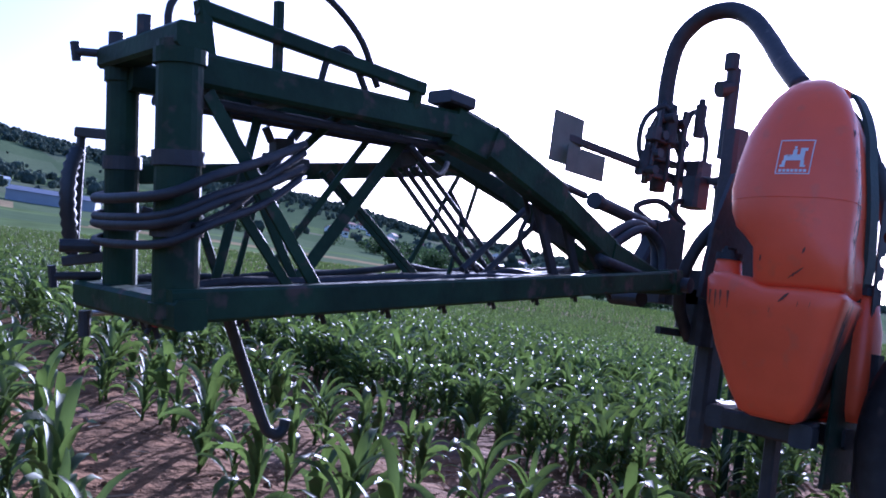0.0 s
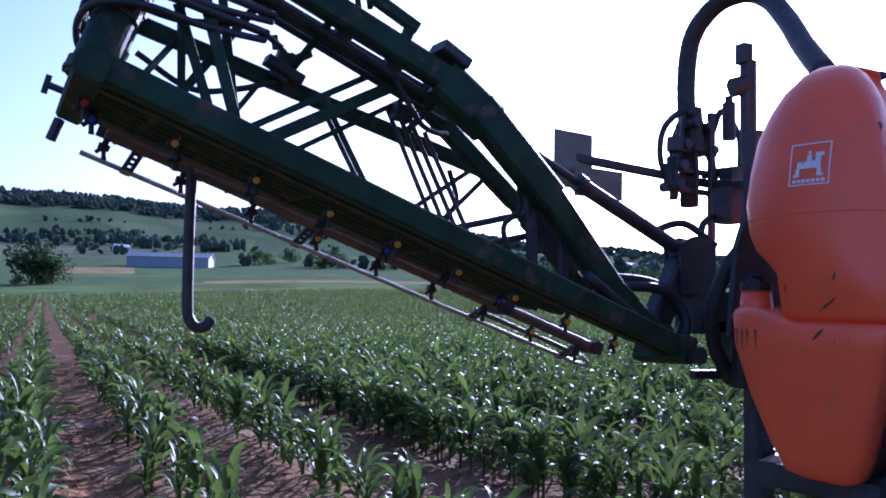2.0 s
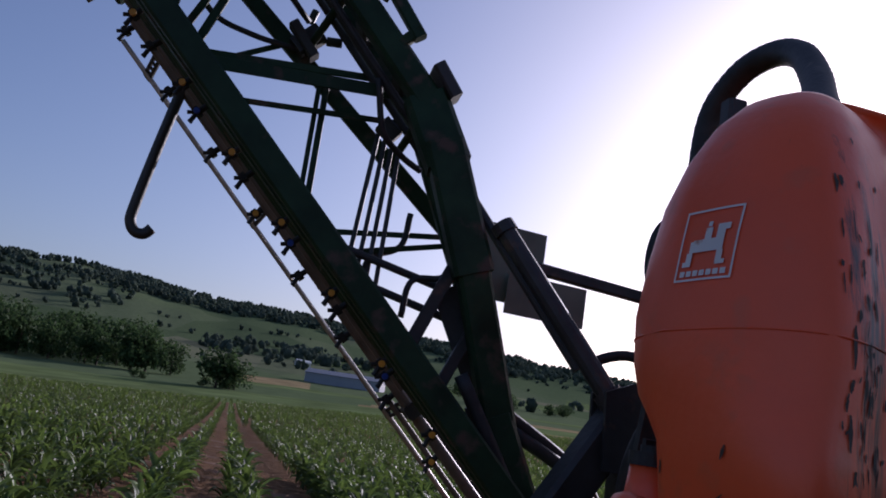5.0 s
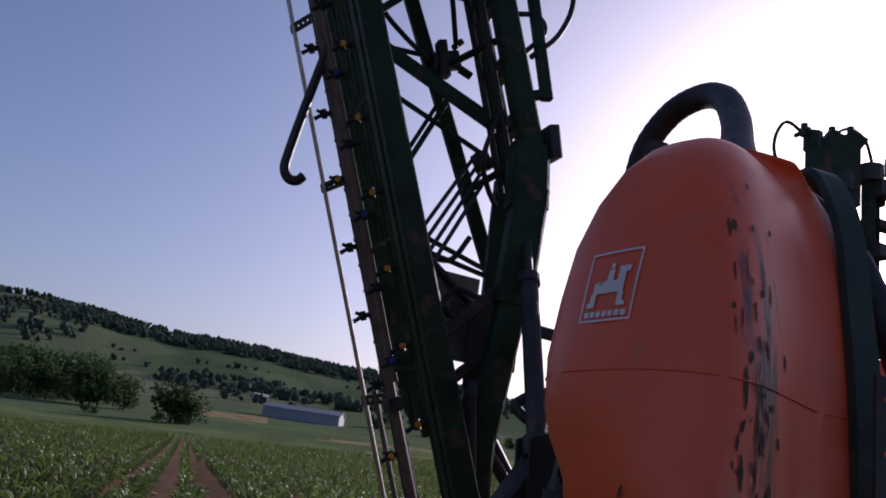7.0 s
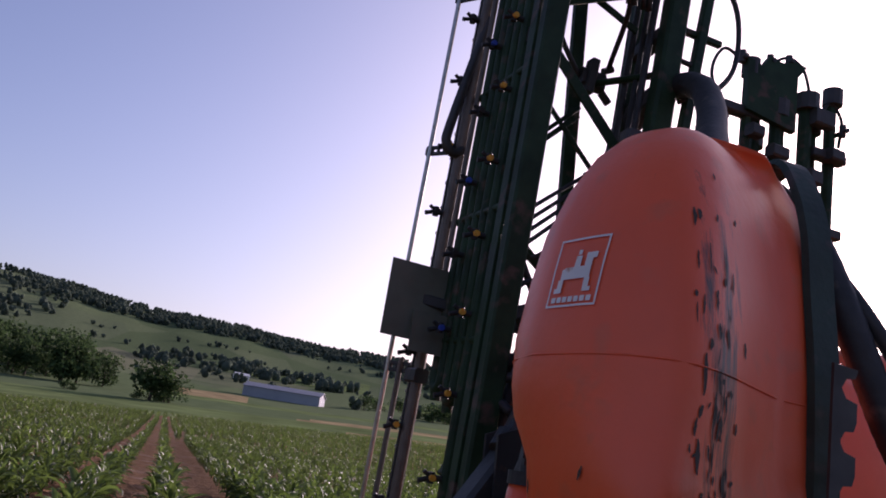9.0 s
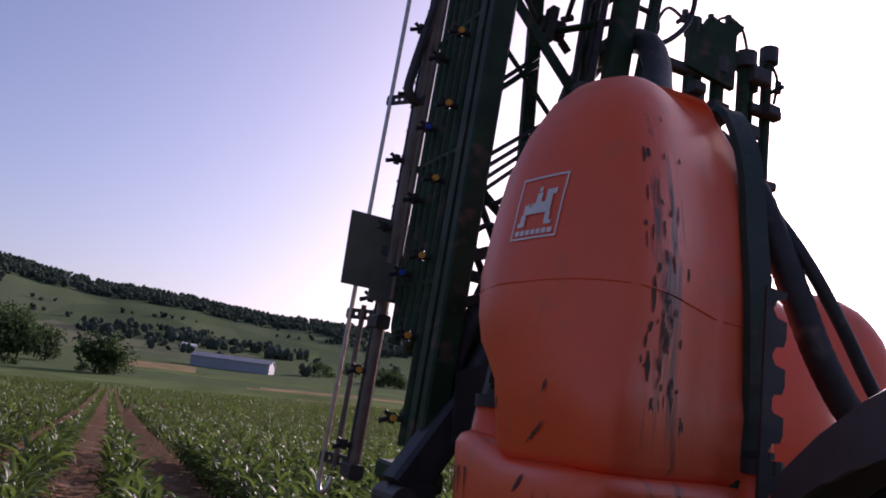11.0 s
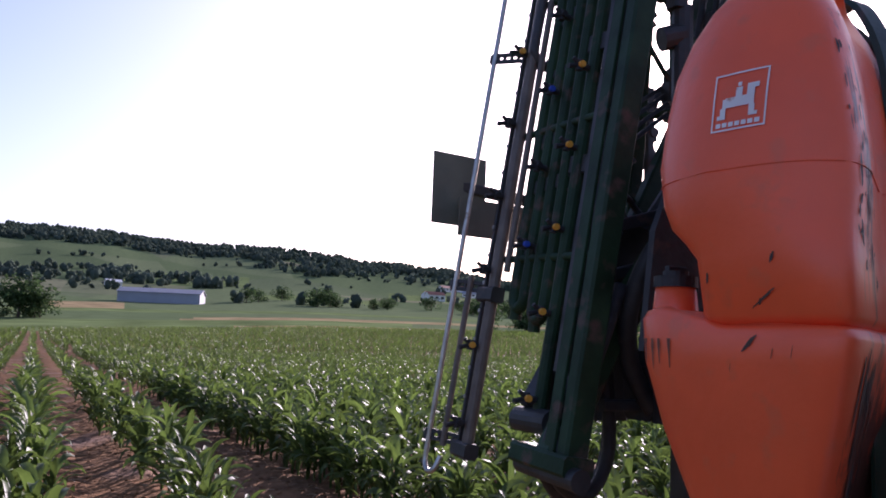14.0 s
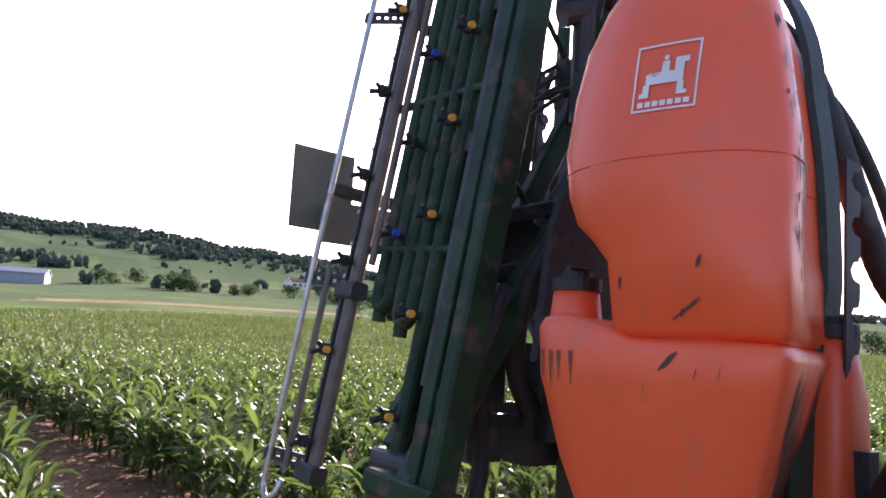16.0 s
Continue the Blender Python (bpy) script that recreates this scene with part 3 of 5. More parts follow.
def build_sprayer():
    sp = thing("field_sprayer", "mounted crop sprayer with scuffed orange plastic tank on green frame", "sprayer")

    # upper tank, three lobes
    lobe(sp, "upper_tank", 1.002, 1.59, label="faded orange tank lobe with scratches and dark runs")
    bm = bmesh.new()
    loft(bm, [(0.86, 1.93, 1.52, 0.30, 0.22, 4), (1.20, 1.93, 1.52, 0.32, 0.23, 4), (1.38, 1.93, 1.52, 0.30, 0.22, 3.4), (1.50, 1.93, 1.52, 0.25, 0.19, 3), (1.57, 1.93, 1.52, 0.17, 0.13, 2.6), (1.60, 1.93, 1.52, 0.08, 0.06, 2.2)], 44)
    part("tank_saddle", bm, ORANGE, sp, smooth=True)
    lobe(sp, "far_tank_lobe", 2.42, 3.02, dz=-0.06, flip=-1.0, aft=1.06)
    # moulding seam round the near lobe
    bm = bmesh.new()
    pipe(bm, [(x, y, 1.36) for x, y in ring_at(1.36, 1.002, 1.59, 40, 0.001)], 0.0016, 5, 1)
    part("mould_seam", bm, ORANGE, sp, smooth=True)

    # lower tank
    bm = bmesh.new()
    rows = [(0.640, 0.10, 0.80, 1.02, 5.0), (0.655, 0.07, 0.775, 1.05, 5.5), (0.72, 0.05, 0.745, 1.085, 6.0), (0.86, 0.03, 0.71, 1.155, 6.0), (1.00, 0.015, 0.675, 1.205, 6.0), (1.045, 0.012, 0.664, 1.212, 6.0), (1.062, 0.02, 0.668, 1.205, 6.0), (1.07, 0.035, 0.68, 1.19, 6.0)]
    loft(bm, [(z, 1.32, (a + b) / 2, 0.295 - i, (b - a) / 2, p) for z, i, a, b, p in rows], 56)
    for v in bm.verts:
        if v.co.z > 1.02:
            v.co.z += 0.042 * min(1.0, max(0.0, (v.co.y - 0.93) / 0.16))
        if v.co.y < 0.9:
            v.co.y += slant(v.co.x)
    part("lower_tank", bm, LOWORANGE, sp, "orange lower tank with dark stain runs and painted shade", smooth=True)
    bm = bmesh.new()
    rod(bm, (1.13, 1.150, 1.05), (1.13, 1.150, 1.16), 0.056, 20, 0.043)
    part("filler_neck", bm, ORANGE, sp, smooth=True)
    bm = bmesh.new()
    rod(bm, (1.13, 1.150, 1.158), (1.13, 1.150, 1.182), 0.047, 22)
    rod(bm, (1.13, 1.150, 1.180), (1.13, 1.150, 1.194), 0.028, 16)
    beam(bm, (1.105, 1.150, 1.198), (1.155, 1.150, 1.198), 0.014, 0.014)
    part("screw_cap", bm, RUBBER, sp, "black screw cap")
    # decal: outline, emblem as plain blocks, bar in place of its lettering
    dec = new("decal")
    dec.parent = sp
    YC, ZC = 0.866, 1.491

    def dq(bm, x0, z0, x1, z1):
        nx, nz = max(1, round((x1 - x0) / 0.012)), max(1, round((z1 - z0) / 0.012))
        grid = []
        for i in range(nx + 1):
            for j in range(nz + 1):
                y, z = YC - 0.90 * (x0 + (x1 - x0) * i / nx), ZC + z0 + (z1 - z0) * j / nz
                grid.append(bm.verts.new((side_x(y, z) - 0.0025, y, z)))
        for i in range(nx):
            for j in range(nz):
                k = i * (nz + 1) + j
                bm.faces.new((grid[k], grid[k + nz + 1], grid[k + nz + 2], grid[k + 1]))

    S = 0.0575
    bm = bmesh.new()
    for q in ((-S, -S, S, -S + 0.0035), (-S, S - 0.0035, S, S), (-S, -S, -S + 0.0035, S), (S - 0.0035, -S, S, S)):
        dq(bm, *q)
    part("decal_border", bm, WHITE, dec)
    bm = bmesh.new()
    for q in ((-0.030, -0.012, 0.032, 0.008), (-0.036, -0.012, -0.028, 0.006), (-0.040, -0.034, -0.028, -0.012), (-0.046, -0.034, -0.036, -0.026), (0.016, -0.012, 0.032, 0.026), (0.016, 0.020, 0.040, 0.030), (0.022, -0.034, 0.034, -0.012), (0.030, -0.034, 0.040, -0.027), (-0.008, 0.008, 0.006, 0.026), (-0.005, 0.028, 0.003, 0.036)):
        dq(bm, *q)
    part("decal_emblem", bm, WHITE, dec)
    for k in range(7):
        bm = bmesh.new()
        dq(bm, -0.047 + k * 0.0138, -0.050, -0.0365 + k * 0.0138, -0.041)
        part("decal_bar", bm, WHITE, dec)
    # dark runs and scuffs lying on the plastic
    rng = random.Random(4)

    def smear(on_side, u, z, ln, w, lean=0.0, name="grime_run"):
        bm = bmesh.new()
        n = 7
        L, R = [], []
        for i in range(n + 1):
            t = i / n
            zz, uu = z - ln * t, u + lean * t + rng.uniform(-0.15, 0.15) * w
            hw = w * 0.5 * (0.25 + math.sin(math.pi * min(1, t * 0.9 + 0.08)) * rng.uniform(0.5, 1.1))
            for lst, du in ((L, -hw), (R, hw)):
                if on_side:
                    lst.append(bm.verts.new((side_x(uu + du, zz) - 0.0015, uu + du, zz)))
                else:
                    lst.append(bm.verts.new((uu + du, front_y(uu + du, zz) - 0.0015, zz)))
        for i in range(n):
            bm.faces.new((L[i], L[i + 1], R[i + 1], R[i]))
        part(name, bm, GREASE, sp)

    for x, z, ln, w in ((1.17, 1.60, 0.05, 0.016), (1.225, 1.68, 0.022, 0.010), (1.275, 1.615, 0.02, 0.014), (1.20, 1.55, 0.08, 0.008), (1.24, 1.55, 0.10, 0.008), (1.262, 1.52, 0.06, 0.008), (1.215, 1.47, 0.035, 0.014), (1.30, 1.42, 0.04, 0.016), (1.22, 1.43, 0.04, 0.016), (1.19, 1.38, 0.10, 0.016), (1.215, 1.33, 0.12, 0.012), (1.185, 1.26, 0.08, 0.022), (1.20, 1.19, 0.10, 0.030), (1.235, 1.36, 0.10, 0.008), (1.17, 1.45, 0.05, 0.006), (1.22, 1.26, 0.07, 0.010), (1.18, 1.60, 0.03, 0.02), (1.25, 1.46, 0.05, 0.006)):
        smear(False, x - 0.018, z, ln * 0.6, w * 0.42)
    for k in range(46):
        z = rng.triangular(1.10, 1.62, 1.24)
        smear(False, min(1.31, max(1.15, rng.gauss(1.20, 0.026))), z, rng.uniform(0.006, 0.032), rng.uniform(0.002, 0.008), rng.uniform(-0.006, 0.006))
    smear(True, 0.80, 1.135, 0.035, 0.008, 0.05, "scuff")
    smear(True, 0.83, 1.118, 0.012, 0.005, 0.004, "scuff")
    smear(True, 0.95, 1.17, 0.02, 0.006, 0.004, "scuff")
    smear(True, 0.80, 1.20, 0.02, 0.006, 0.006, "scuff")
    LOW = [(0.655, 0.07, 0.775), (0.72, 0.05, 0.745), (0.86, 0.03, 0.71), (1.00, 0.015, 0.675), (1.045, 0.012, 0.664)]

    def low_front(x, z):
        i, ya = (float(np.interp(z, [r[0] for r in LOW], [r[k] for r in LOW])) for k in (1, 2))
        f = max(0.0, 1 - abs((x - 1.32) / (0.295 - i)) ** 6) ** (1 / 6)
        c = 0.94
        return c - (c - ya) * f + slant(x)

    for k in range(24):
        x, z, ln, w = rng.gauss(1.215, 0.035), rng.uniform(0.80, 1.035), rng.uniform(0.04, 0.12), rng.uniform(0.005, 0.015)
        x = min(1.33, max(1.08, x))
        bm = bmesh.new()
        L, Q = [], []
        for i in range(7):
            t = i / 6
            hw = w * 0.5 * math.sin(math.pi * min(1, t * 0.85 + 0.12)) * rng.uniform(0.6, 1.1)
            zz = max(0.67, z - ln * t)
            L.append(bm.verts.new((x - hw, low_front(x - hw, zz) - 0.0015, zz)))
            Q.append(bm.verts.new((x + hw, low_front(x + hw, zz) - 0.0015, zz)))
        for i in range(6):
            bm.faces.new((L[i], L[i + 1], Q[i + 1], Q[i]))
        part("grime_run", bm, GREASE if k % 4 else RUST, sp)
    for k in range(4):
        y = 1.06 + 0.03 * k + rng.uniform(-0.010, 0.010)
        bm = bmesh.new()
        L, Q = [], []
        ln = rng.uniform(0.025, 0.075)
        for i in range(5):
            zz = 1.045 - ln * i / 4
            hw = 0.0045 * (1 - i / 5) * rng.uniform(0.6, 1.2)
            x = 1.32 - (0.295 - float(np.interp(zz, [r[0] for r in LOW], [r[1] for r in LOW]))) * max(0.0, 1 - abs((y - 0.94) / 0.272) ** 6) ** (1 / 6) - 0.0015
            L.append(bm.verts.new((x, y - hw, zz)))
            Q.append(bm.verts.new((x, y + hw, zz)))
        for i in range(4):
            bm.faces.new((L[i], L[i + 1], Q[i + 1], Q[i]))
        part("rust_run", bm, RUST, sp)
    # scuffs on the outer side of the lower tank
    for y0, z0, y1, z1, w in ((0.835, 1.052, 0.872, 1.022, 0.009), (0.80, 1.03, 0.806, 1.010, 0.005), (0.76, 1.035, 0.765, 1.012, 0.004), (0.90, 1.00, 0.904, 0.985, 0.003)):
        bm = bmesh.new()
        L, Q = [], []
        for i in range(6):
            t = i / 5
            y, z = y0 + (y1 - y0) * t, z0 + (z1 - z0) * t
            hw = w * 0.5 * (0.3 + math.sin(math.pi * t)) * rng.uniform(0.7, 1.1)
            for lst, o in ((L, -hw), (Q, hw)):
                x = 1.32 - (0.295 - float(np.interp(z + o, [r[0] for r in LOW], [r[1] for r in LOW]))) * max(0.0, 1 - abs((y - 0.94) / 0.272) ** 6) ** (1 / 6) - 0.0015
                lst.append(bm.verts.new((x, y, z + o)))
        for i in range(5):
            bm.faces.new((L[i], L[i + 1], Q[i + 1], Q[i]))
        part("scuff", bm, GREASE, sp)
    frame_bars(sp)


def frame_bars(sp):
    # bent strap over the tank, uprights, base frame
    bm = bmesh.new()
    line = spline([(0, y + 0.046 * min(1, (1.85 - z) / 0.3), z) for z, y in ((0.42, 0.85), (0.66, 0.845), (0.90, 0.825), (1.15, 0.815), (1.40, 0.825), (1.56, 0.848), (1.67, 0.880), (1.76, 0.925), (1.828, 0.985), (1.82, 1.06))], 6)
    rings = []
    for i, p in enumerate(line):
        d = (line[min(i + 1, len(line) - 1)] - line[max(i - 1, 0)]).normalized()
        nrm = Vector((0, -d.z, d.y))
        dx = 0.062 * min(1.0, max(0.0, (p.z - 0.85) / 0.35))
        rings.append([bm.verts.new((x + dx, p.y + nrm.y * o, p.z + nrm.z * o)) for x, o in ((1.412, 0), (1.418, 0.012), (1.470, 0.012), (1.476, 0))])
    for q, r in zip(rings, rings[1:]):
        for i in range(4):
            bm.faces.new((q[i], q[(i + 1) % 4], r[(i + 1) % 4], r[i]))
    bm.faces.new(rings[0])
    bm.faces.new(rings[-1][::-1])
    bmesh.ops.recalc_face_normals(bm, faces=bm.faces)
    part("tank_strap", bm, STRAP, sp, "dark green steel strap", smooth=False)
    bm = bmesh.new()
    beam(bm, (1.50, 0.80, 0.40), (1.50, 0.80, 0.90), 0.05, 0.05)
    part("frame_upright", bm, DARK, sp)
    # punched bracket beside the strap
    bm = bmesh.new()
    out = [(1.470, 1.0)]
    for k in range(5):
        zz = 1.0 + k * 0.085
        out += [(1.535, zz), (1.535, zz + 0.030), (1.505, zz + 0.036), (1.492, zz + 0.052), (1.505, zz + 0.068), (1.528, zz + 0.070), (1.535, zz + 0.085)]
    out += [(1.470, 1.43)]
    plate(bm, [(1.475 + (x - 1.47) * 0.75, 0.815, zz) for x, zz in out], 0.006, (0, 1, 0))
    part("punched_bracket", bm, BRACKET, sp, "grey steel bracket with hooked notches")
    bm = bmesh.new()
    plate(bm, ((1.35, 0.845, 0.45), (1.62, 0.875, 0.45), (1.62, 0.875, 1.04), (1.50, 0.86, 1.06), (1.35, 0.845, 1.06)), 0.008, (0, 1, 0))
    part("side_panel", bm, STRAP, sp)
    # sheet added to keep sun off the filler neck and darken the gap there
    bm = bmesh.new()
    plate(bm, ((1.13, 1.265, 1.02), (1.50, 1.265, 0.98), (1.50, 1.265, 1.56), (1.24, 1.265, 1.50), (1.16, 1.265, 1.30)), 0.02, (0, 1, 0))
    part("added_sun_block", bm, DARK, sp)
    for y in (0.86, 1.20):
        bm = bmesh.new()
        beam(bm, (1.22, y, 0.60), (2.9, y + 0.84, 0.60), 0.07, 0.08)
        part("base_beam", bm, DARK, sp)
    for x in (1.26, 1.475, 2.5):
        bm = bmesh.new()
        beam(bm, (x, 0.84, 0.60), (x, 1.22 if x < 1.3 else 1.46, 0.60), 0.06, 0.07)
        part("base_rail", bm, DARK, sp)
    bm = bmesh.new()
    beam(bm, (1.52, 1.16, 0.58), (1.52, 1.16, 0.03), 0.05, 0.05)
    beam(bm, (1.52, 1.10, 0.03), (1.52, 1.24, 0.03), 0.09, 0.02)
    part("parking_stand", bm, DARK, sp)
    # tower behind the tank for the boom lift
    for x, top in ((1.42, 1.72), (2.54, 1.05)):
        bm = bmesh.new()
        beam(bm, (x, 1.42, 0.45), (x, 1.42, top), 0.08, 0.08)
        part("lift_tower", bm, DARK, sp)
    bm = bmesh.new()
    pipe(bm, ((1.34, 1.46, 0.86), (1.26, 1.46, 0.98), (1.22, 1.42, 1.12), (1.24, 1.36, 1.26), (1.30, 1.30, 1.35), (1.38, 1.28, 1.36)), 0.025, 12)
    part("suction_hose", bm, RUBBER, sp, "thick black suction hose", smooth=True)
    bm = bmesh.new()
    pipe(bm, HOSE, 0.040, 12, 10, ribs=0.03)
    part("filling_hose", bm, RUBBER, sp, "thick black hose arching behind the tank", smooth=True)
    bm = bmesh.new()
    pipe(bm, ((1.42, 1.14, 1.80), (1.49, 1.05, 1.80), (1.54, 0.96, 1.69), (1.58, 0.915, 1.56), (1.625, 0.895, 1.44), (1.68, 0.88, 1.32), (1.77, 0.88, 1.22), (1.92, 0.88, 1.14)), 0.029, 12, 10, ribs=0.03)
    part("pressure_hose", bm, RUBBER, sp, "black hose over the tank shoulder", smooth=True)
    bm = bmesh.new()
    pipe(bm, ((1.53, 1.00, 1.73), (1.61, 0.90, 1.56), (1.70, 0.87, 1.42), (1.82, 0.87, 1.26), (1.95, 0.87, 1.14)), 0.014, 8)
    part("thin_hose", bm, RUBBER, sp, smooth=True)
    # pump block, valves and looped lines between tank and tower
    for (x, y, z), (w, d, h) in (((1.58, 2.02, 1.80), (0.06, 0.06, 0.06)), ((1.84, 1.95, 1.66), (0.10, 0.10, 0.10)), ((1.66, 1.80, 1.52), (0.10, 0.10, 0.14)), ((1.46, 1.50, 0.98), (0.20, 0.16, 0.16))):
        bm = bmesh.new()
        beam(bm, (x, y, z - h / 2), (x, y, z + h / 2), d, w)
        part("valve_block", bm, DARK, sp)
    bm = bmesh.new()
    rod(bm, (1.46, 1.50, 1.62), (1.46, 1.50, 2.00), 0.030, 12)
    rod(bm, (1.46, 1.50, 1.92), (1.40, 1.52, 1.90), 0.035, 12)
    beam(bm, (1.44, 1.50, 1.99), (1.44, 1.50, 2.06), 0.05, 0.05)
    part("vent_pipe", bm, DARK, sp)
    for k in range(8):
        bm = bmesh.new()
        x0, x1, y = 1.585 + 0.036 * k, 1.675 + 0.011 * k, 2.02 + 0.05 * (k % 3)
        pipe(bm, ((x0, y, 1.58), (x0 + 0.004 * (k % 2), y, 1.70 + 0.02 * (k % 3)), ((x0 + x1) / 2, y + 0.02, 1.84), (x1, 2.07, 1.99)), 0.010 + 0.004 * (k % 3), 8, 5)
        part("manifold_pipe", bm, DARK, sp, smooth=True)
    for z, x0, x1 in ((1.615, 1.55, 1.88), (1.70, 1.57, 1.85), (1.79, 1.59, 1.81), (1.89, 1.64, 1.78)):
        bm = bmesh.new()
        beam(bm, (x0, 2.05, z), (x1, 2.03, z - 0.01), 0.03, 0.022)
        rod(bm, (x0 + 0.03, 1.98, z + 0.01), (x0 + 0.03, 2.10, z + 0.01), 0.022, 10)
        rod(bm, (x1 - 0.04, 1.98, z), (x1 - 0.04, 2.10, z), 0.018, 10)
        part("manifold_clamp", bm, DARK, sp)
    for (x, y, z), r, h in (((1.58, 2.05, 1.62), 0.030, 0.10), ((1.70, 2.03, 1.78), 0.030, 0.14), ((1.84, 1.98, 1.84), 0.028, 0.16), ((1.36, 1.42, 0.84), 0.05, 0.16)):
        bm = bmesh.new()
        rod(bm, (x, y, z), (x, y, z + h), r, 14)
        rod(bm, (x, y, z + h), (x, y, z + h + 0.03), r * 0.6, 10)
        part("filter_bowl", bm, RUBBER, sp)
    for pts in (((1.60, 2.06, 1.62), (1.55, 2.08, 1.74), (1.57, 2.08, 1.88), (1.66, 2.06, 1.96), (1.72, 2.05, 1.92)), ((1.66, 1.84, 1.50), (1.52, 1.80, 1.42), (1.48, 1.72, 1.20), (1.44, 1.56, 1.02)), ((1.78, 2.02, 1.86), (1.86, 2.04, 1.98), (1.92, 2.00, 1.86), (1.88, 1.96, 1.66)), ((1.30, 1.70, 1.32), (1.24, 1.74, 1.38), (1.34, 1.70, 1.42), (1.46, 1.66, 1.34))):
        bm = bmesh.new()
        pipe(bm, pts, 0.014 if pts[0][2] > 1.2 else 0.017, 8, 7)
        part("feed_hose", bm, RUBBER, sp, smooth=True)
    for x, y, z0, z1 in ((1.76, 2.00, 1.40, 1.95), (1.62, 1.46, 1.50, 1.78)):
        bm = bmesh.new()
        beam(bm, (x, y, z0), (x, y, z1), 0.025, 0.03)
        part("support_post", bm, DARK, sp)
    for z, x0, x1 in ((0.88, 1.20, 1.5),):
        bm = bmesh.new()
        beam(bm, (x0, 1.50, z), (x1, 1.48, z), 0.03, 0.03)
        part("support_bar", bm, DARK, sp)
    # hand-wash canister
    bm = bmesh.new()
    loft(bm, [(0.66, 1.500, 0.850, 0.04, 0.04, 3), (0.70, 1.500, 0.850, 0.058, 0.05, 3), (0.82, 1.500, 0.850, 0.066, 0.056, 3), (0.98, 1.503, 0.852, 0.062, 0.052, 3), (1.04, 1.507, 0.854, 0.048, 0.044, 2.5), (1.10, 1.510, 0.856, 0.038, 0.036, 2.2)], 28)
    part("hand_wash_canister", bm, ORANGE, sp, "small orange water canister with black lid", smooth=True)
    bm = bmesh.new()
    rod(bm, (1.510, 0.856, 1.098), (1.510, 0.856, 1.124), 0.045, 18)
    rod(bm, (1.510, 0.856, 1.126), (1.510, 0.856, 1.138), 0.030, 14)
    part("canister_lid", bm, RUBBER, sp, "black lid")


HOSE = ((1.72, 2.09, 1.55), (1.71, 2.09, 1.85), (1.70, 2.09, 2.10), (1.70, 2.05, 2.29), (1.73, 1.95, 2.40), (1.76, 1.82, 2.42), (1.75, 1.68, 2.35), (1.68, 1.52, 2.20), (1.58, 1.36, 2.04), (1.47, 1.18, 1.88))


# ---- boom that folds up ----
TURN0 = 0.075
PIVOT = Vector((1.0, 2.099, 0.953))
FOLD = [  # seconds, degrees folded up, metres aside, back and up, degrees turned
    (0, -8.4, -0.165, -0.292, -0.044, 9.7),
    (0.5, -2.9, -0.033, -0.249, -0.078, 6.2),
    (1, 4.1, -0.038, -0.238, -0.098, 5.0),
    (1.5, 10.0, 0.021, -0.163, -0.104, 2.2),
    (2, 18.6, -0.082, -0.142, -0.060, 2.1),
    (2.5, 21.8, 0.040, 0.055, -0.057, -5.1),
    (3, 27.2, 0.074, 0.134, -0.058, -7.8),
    (4, 36.3, 0.037, 0.129, -0.052, -7.2),
    (6.5, 61.4, 0.065, 0.299, 0.076, -1.2),
    (7, 68.1, 0.072, 0.318, 0.114, 1.6),
    (7.5, 75.9, 0.090, 0.312, 0.146, 3.2),
    (8, 89.5, 0.101, 0.195, 0.198, 4.6),
    (8.5, 88.9, 0.085, 0.153, 0.190, 7.1),
    (9, 90.2, 0.064, 0.138, 0.179, 5.6),
    (11.5, 91.6, 0.008, 0.023, 0.169, 3.6),
    (12, 94.7, -0.016, -0.012, 0.171, 3.3),
    (12.5, 95.3, -0.021, -0.052, 0.129, 3.0),
    (13, 96.8, -0.044, -0.067, 0.064, 2.9),
    (13.5, 97.0, -0.052, -0.100, 0.010, 2.5),
    (14, 97.2, -0.067, -0.176, -0.054, 1.7),
    (14.5, 98.8, -0.117, -0.184, -0.063, 1.6),
    (15, 99.6, -0.151, -0.198, -0.062, 1.5),
    (15.5, 99.4, -0.138, -0.192, -0.050, 1.6),
    (16, 97.9, -0.124, -0.220, -0.060, 1.3),
]


def boom_pose(deg, dx, dy, dz, turn):
    return Matrix.Translation(PIVOT + Vector((dx, dy, dz))) @ Matrix.Rotation(radians(turn), 4, "Z") @ Matrix.Rotation(radians(deg), 4, Vector((0.001, 1, -0.021))) @ Matrix.Rotation(TURN0, 4, "Z")


def nozzle(parent, x, y, z, cap, down=-1, turn=0.0):
    nz = new("nozzle")
    nz.parent = parent
    nz.location = (x, y, z)
    nz.rotation_euler = (0, turn, 0)
    nz.scale = (0.75, 0.75, 0.75)
    bm = bmesh.new()
    rod(bm, (0, 0, 0.0), (0, 0, -0.035), 0.012, 10)
    rod(bm, (-0.02, 0, -0.040), (0.02, 0, -0.040), 0.013, 10)
    rod(bm, (0, 0, -0.04), (0.014, 0.0, -0.078), 0.009, 8)
    rod(bm, (0, 0, -0.04), (-0.020, 0.0, -0.070), 0.008, 8)
    rod(bm, (0.014, 0, -0.076), (0.016, 0, -0.086), 0.010, 8)
    part("nozzle_body", bm, RUBBER, nz)
    bm = bmesh.new()
    rod(bm, (0.0, -0.010, -0.040), (0.0, -0.024, -0.040), 0.012, 10)
    part("nozzle_cap", bm, cap, nz)
    return nz


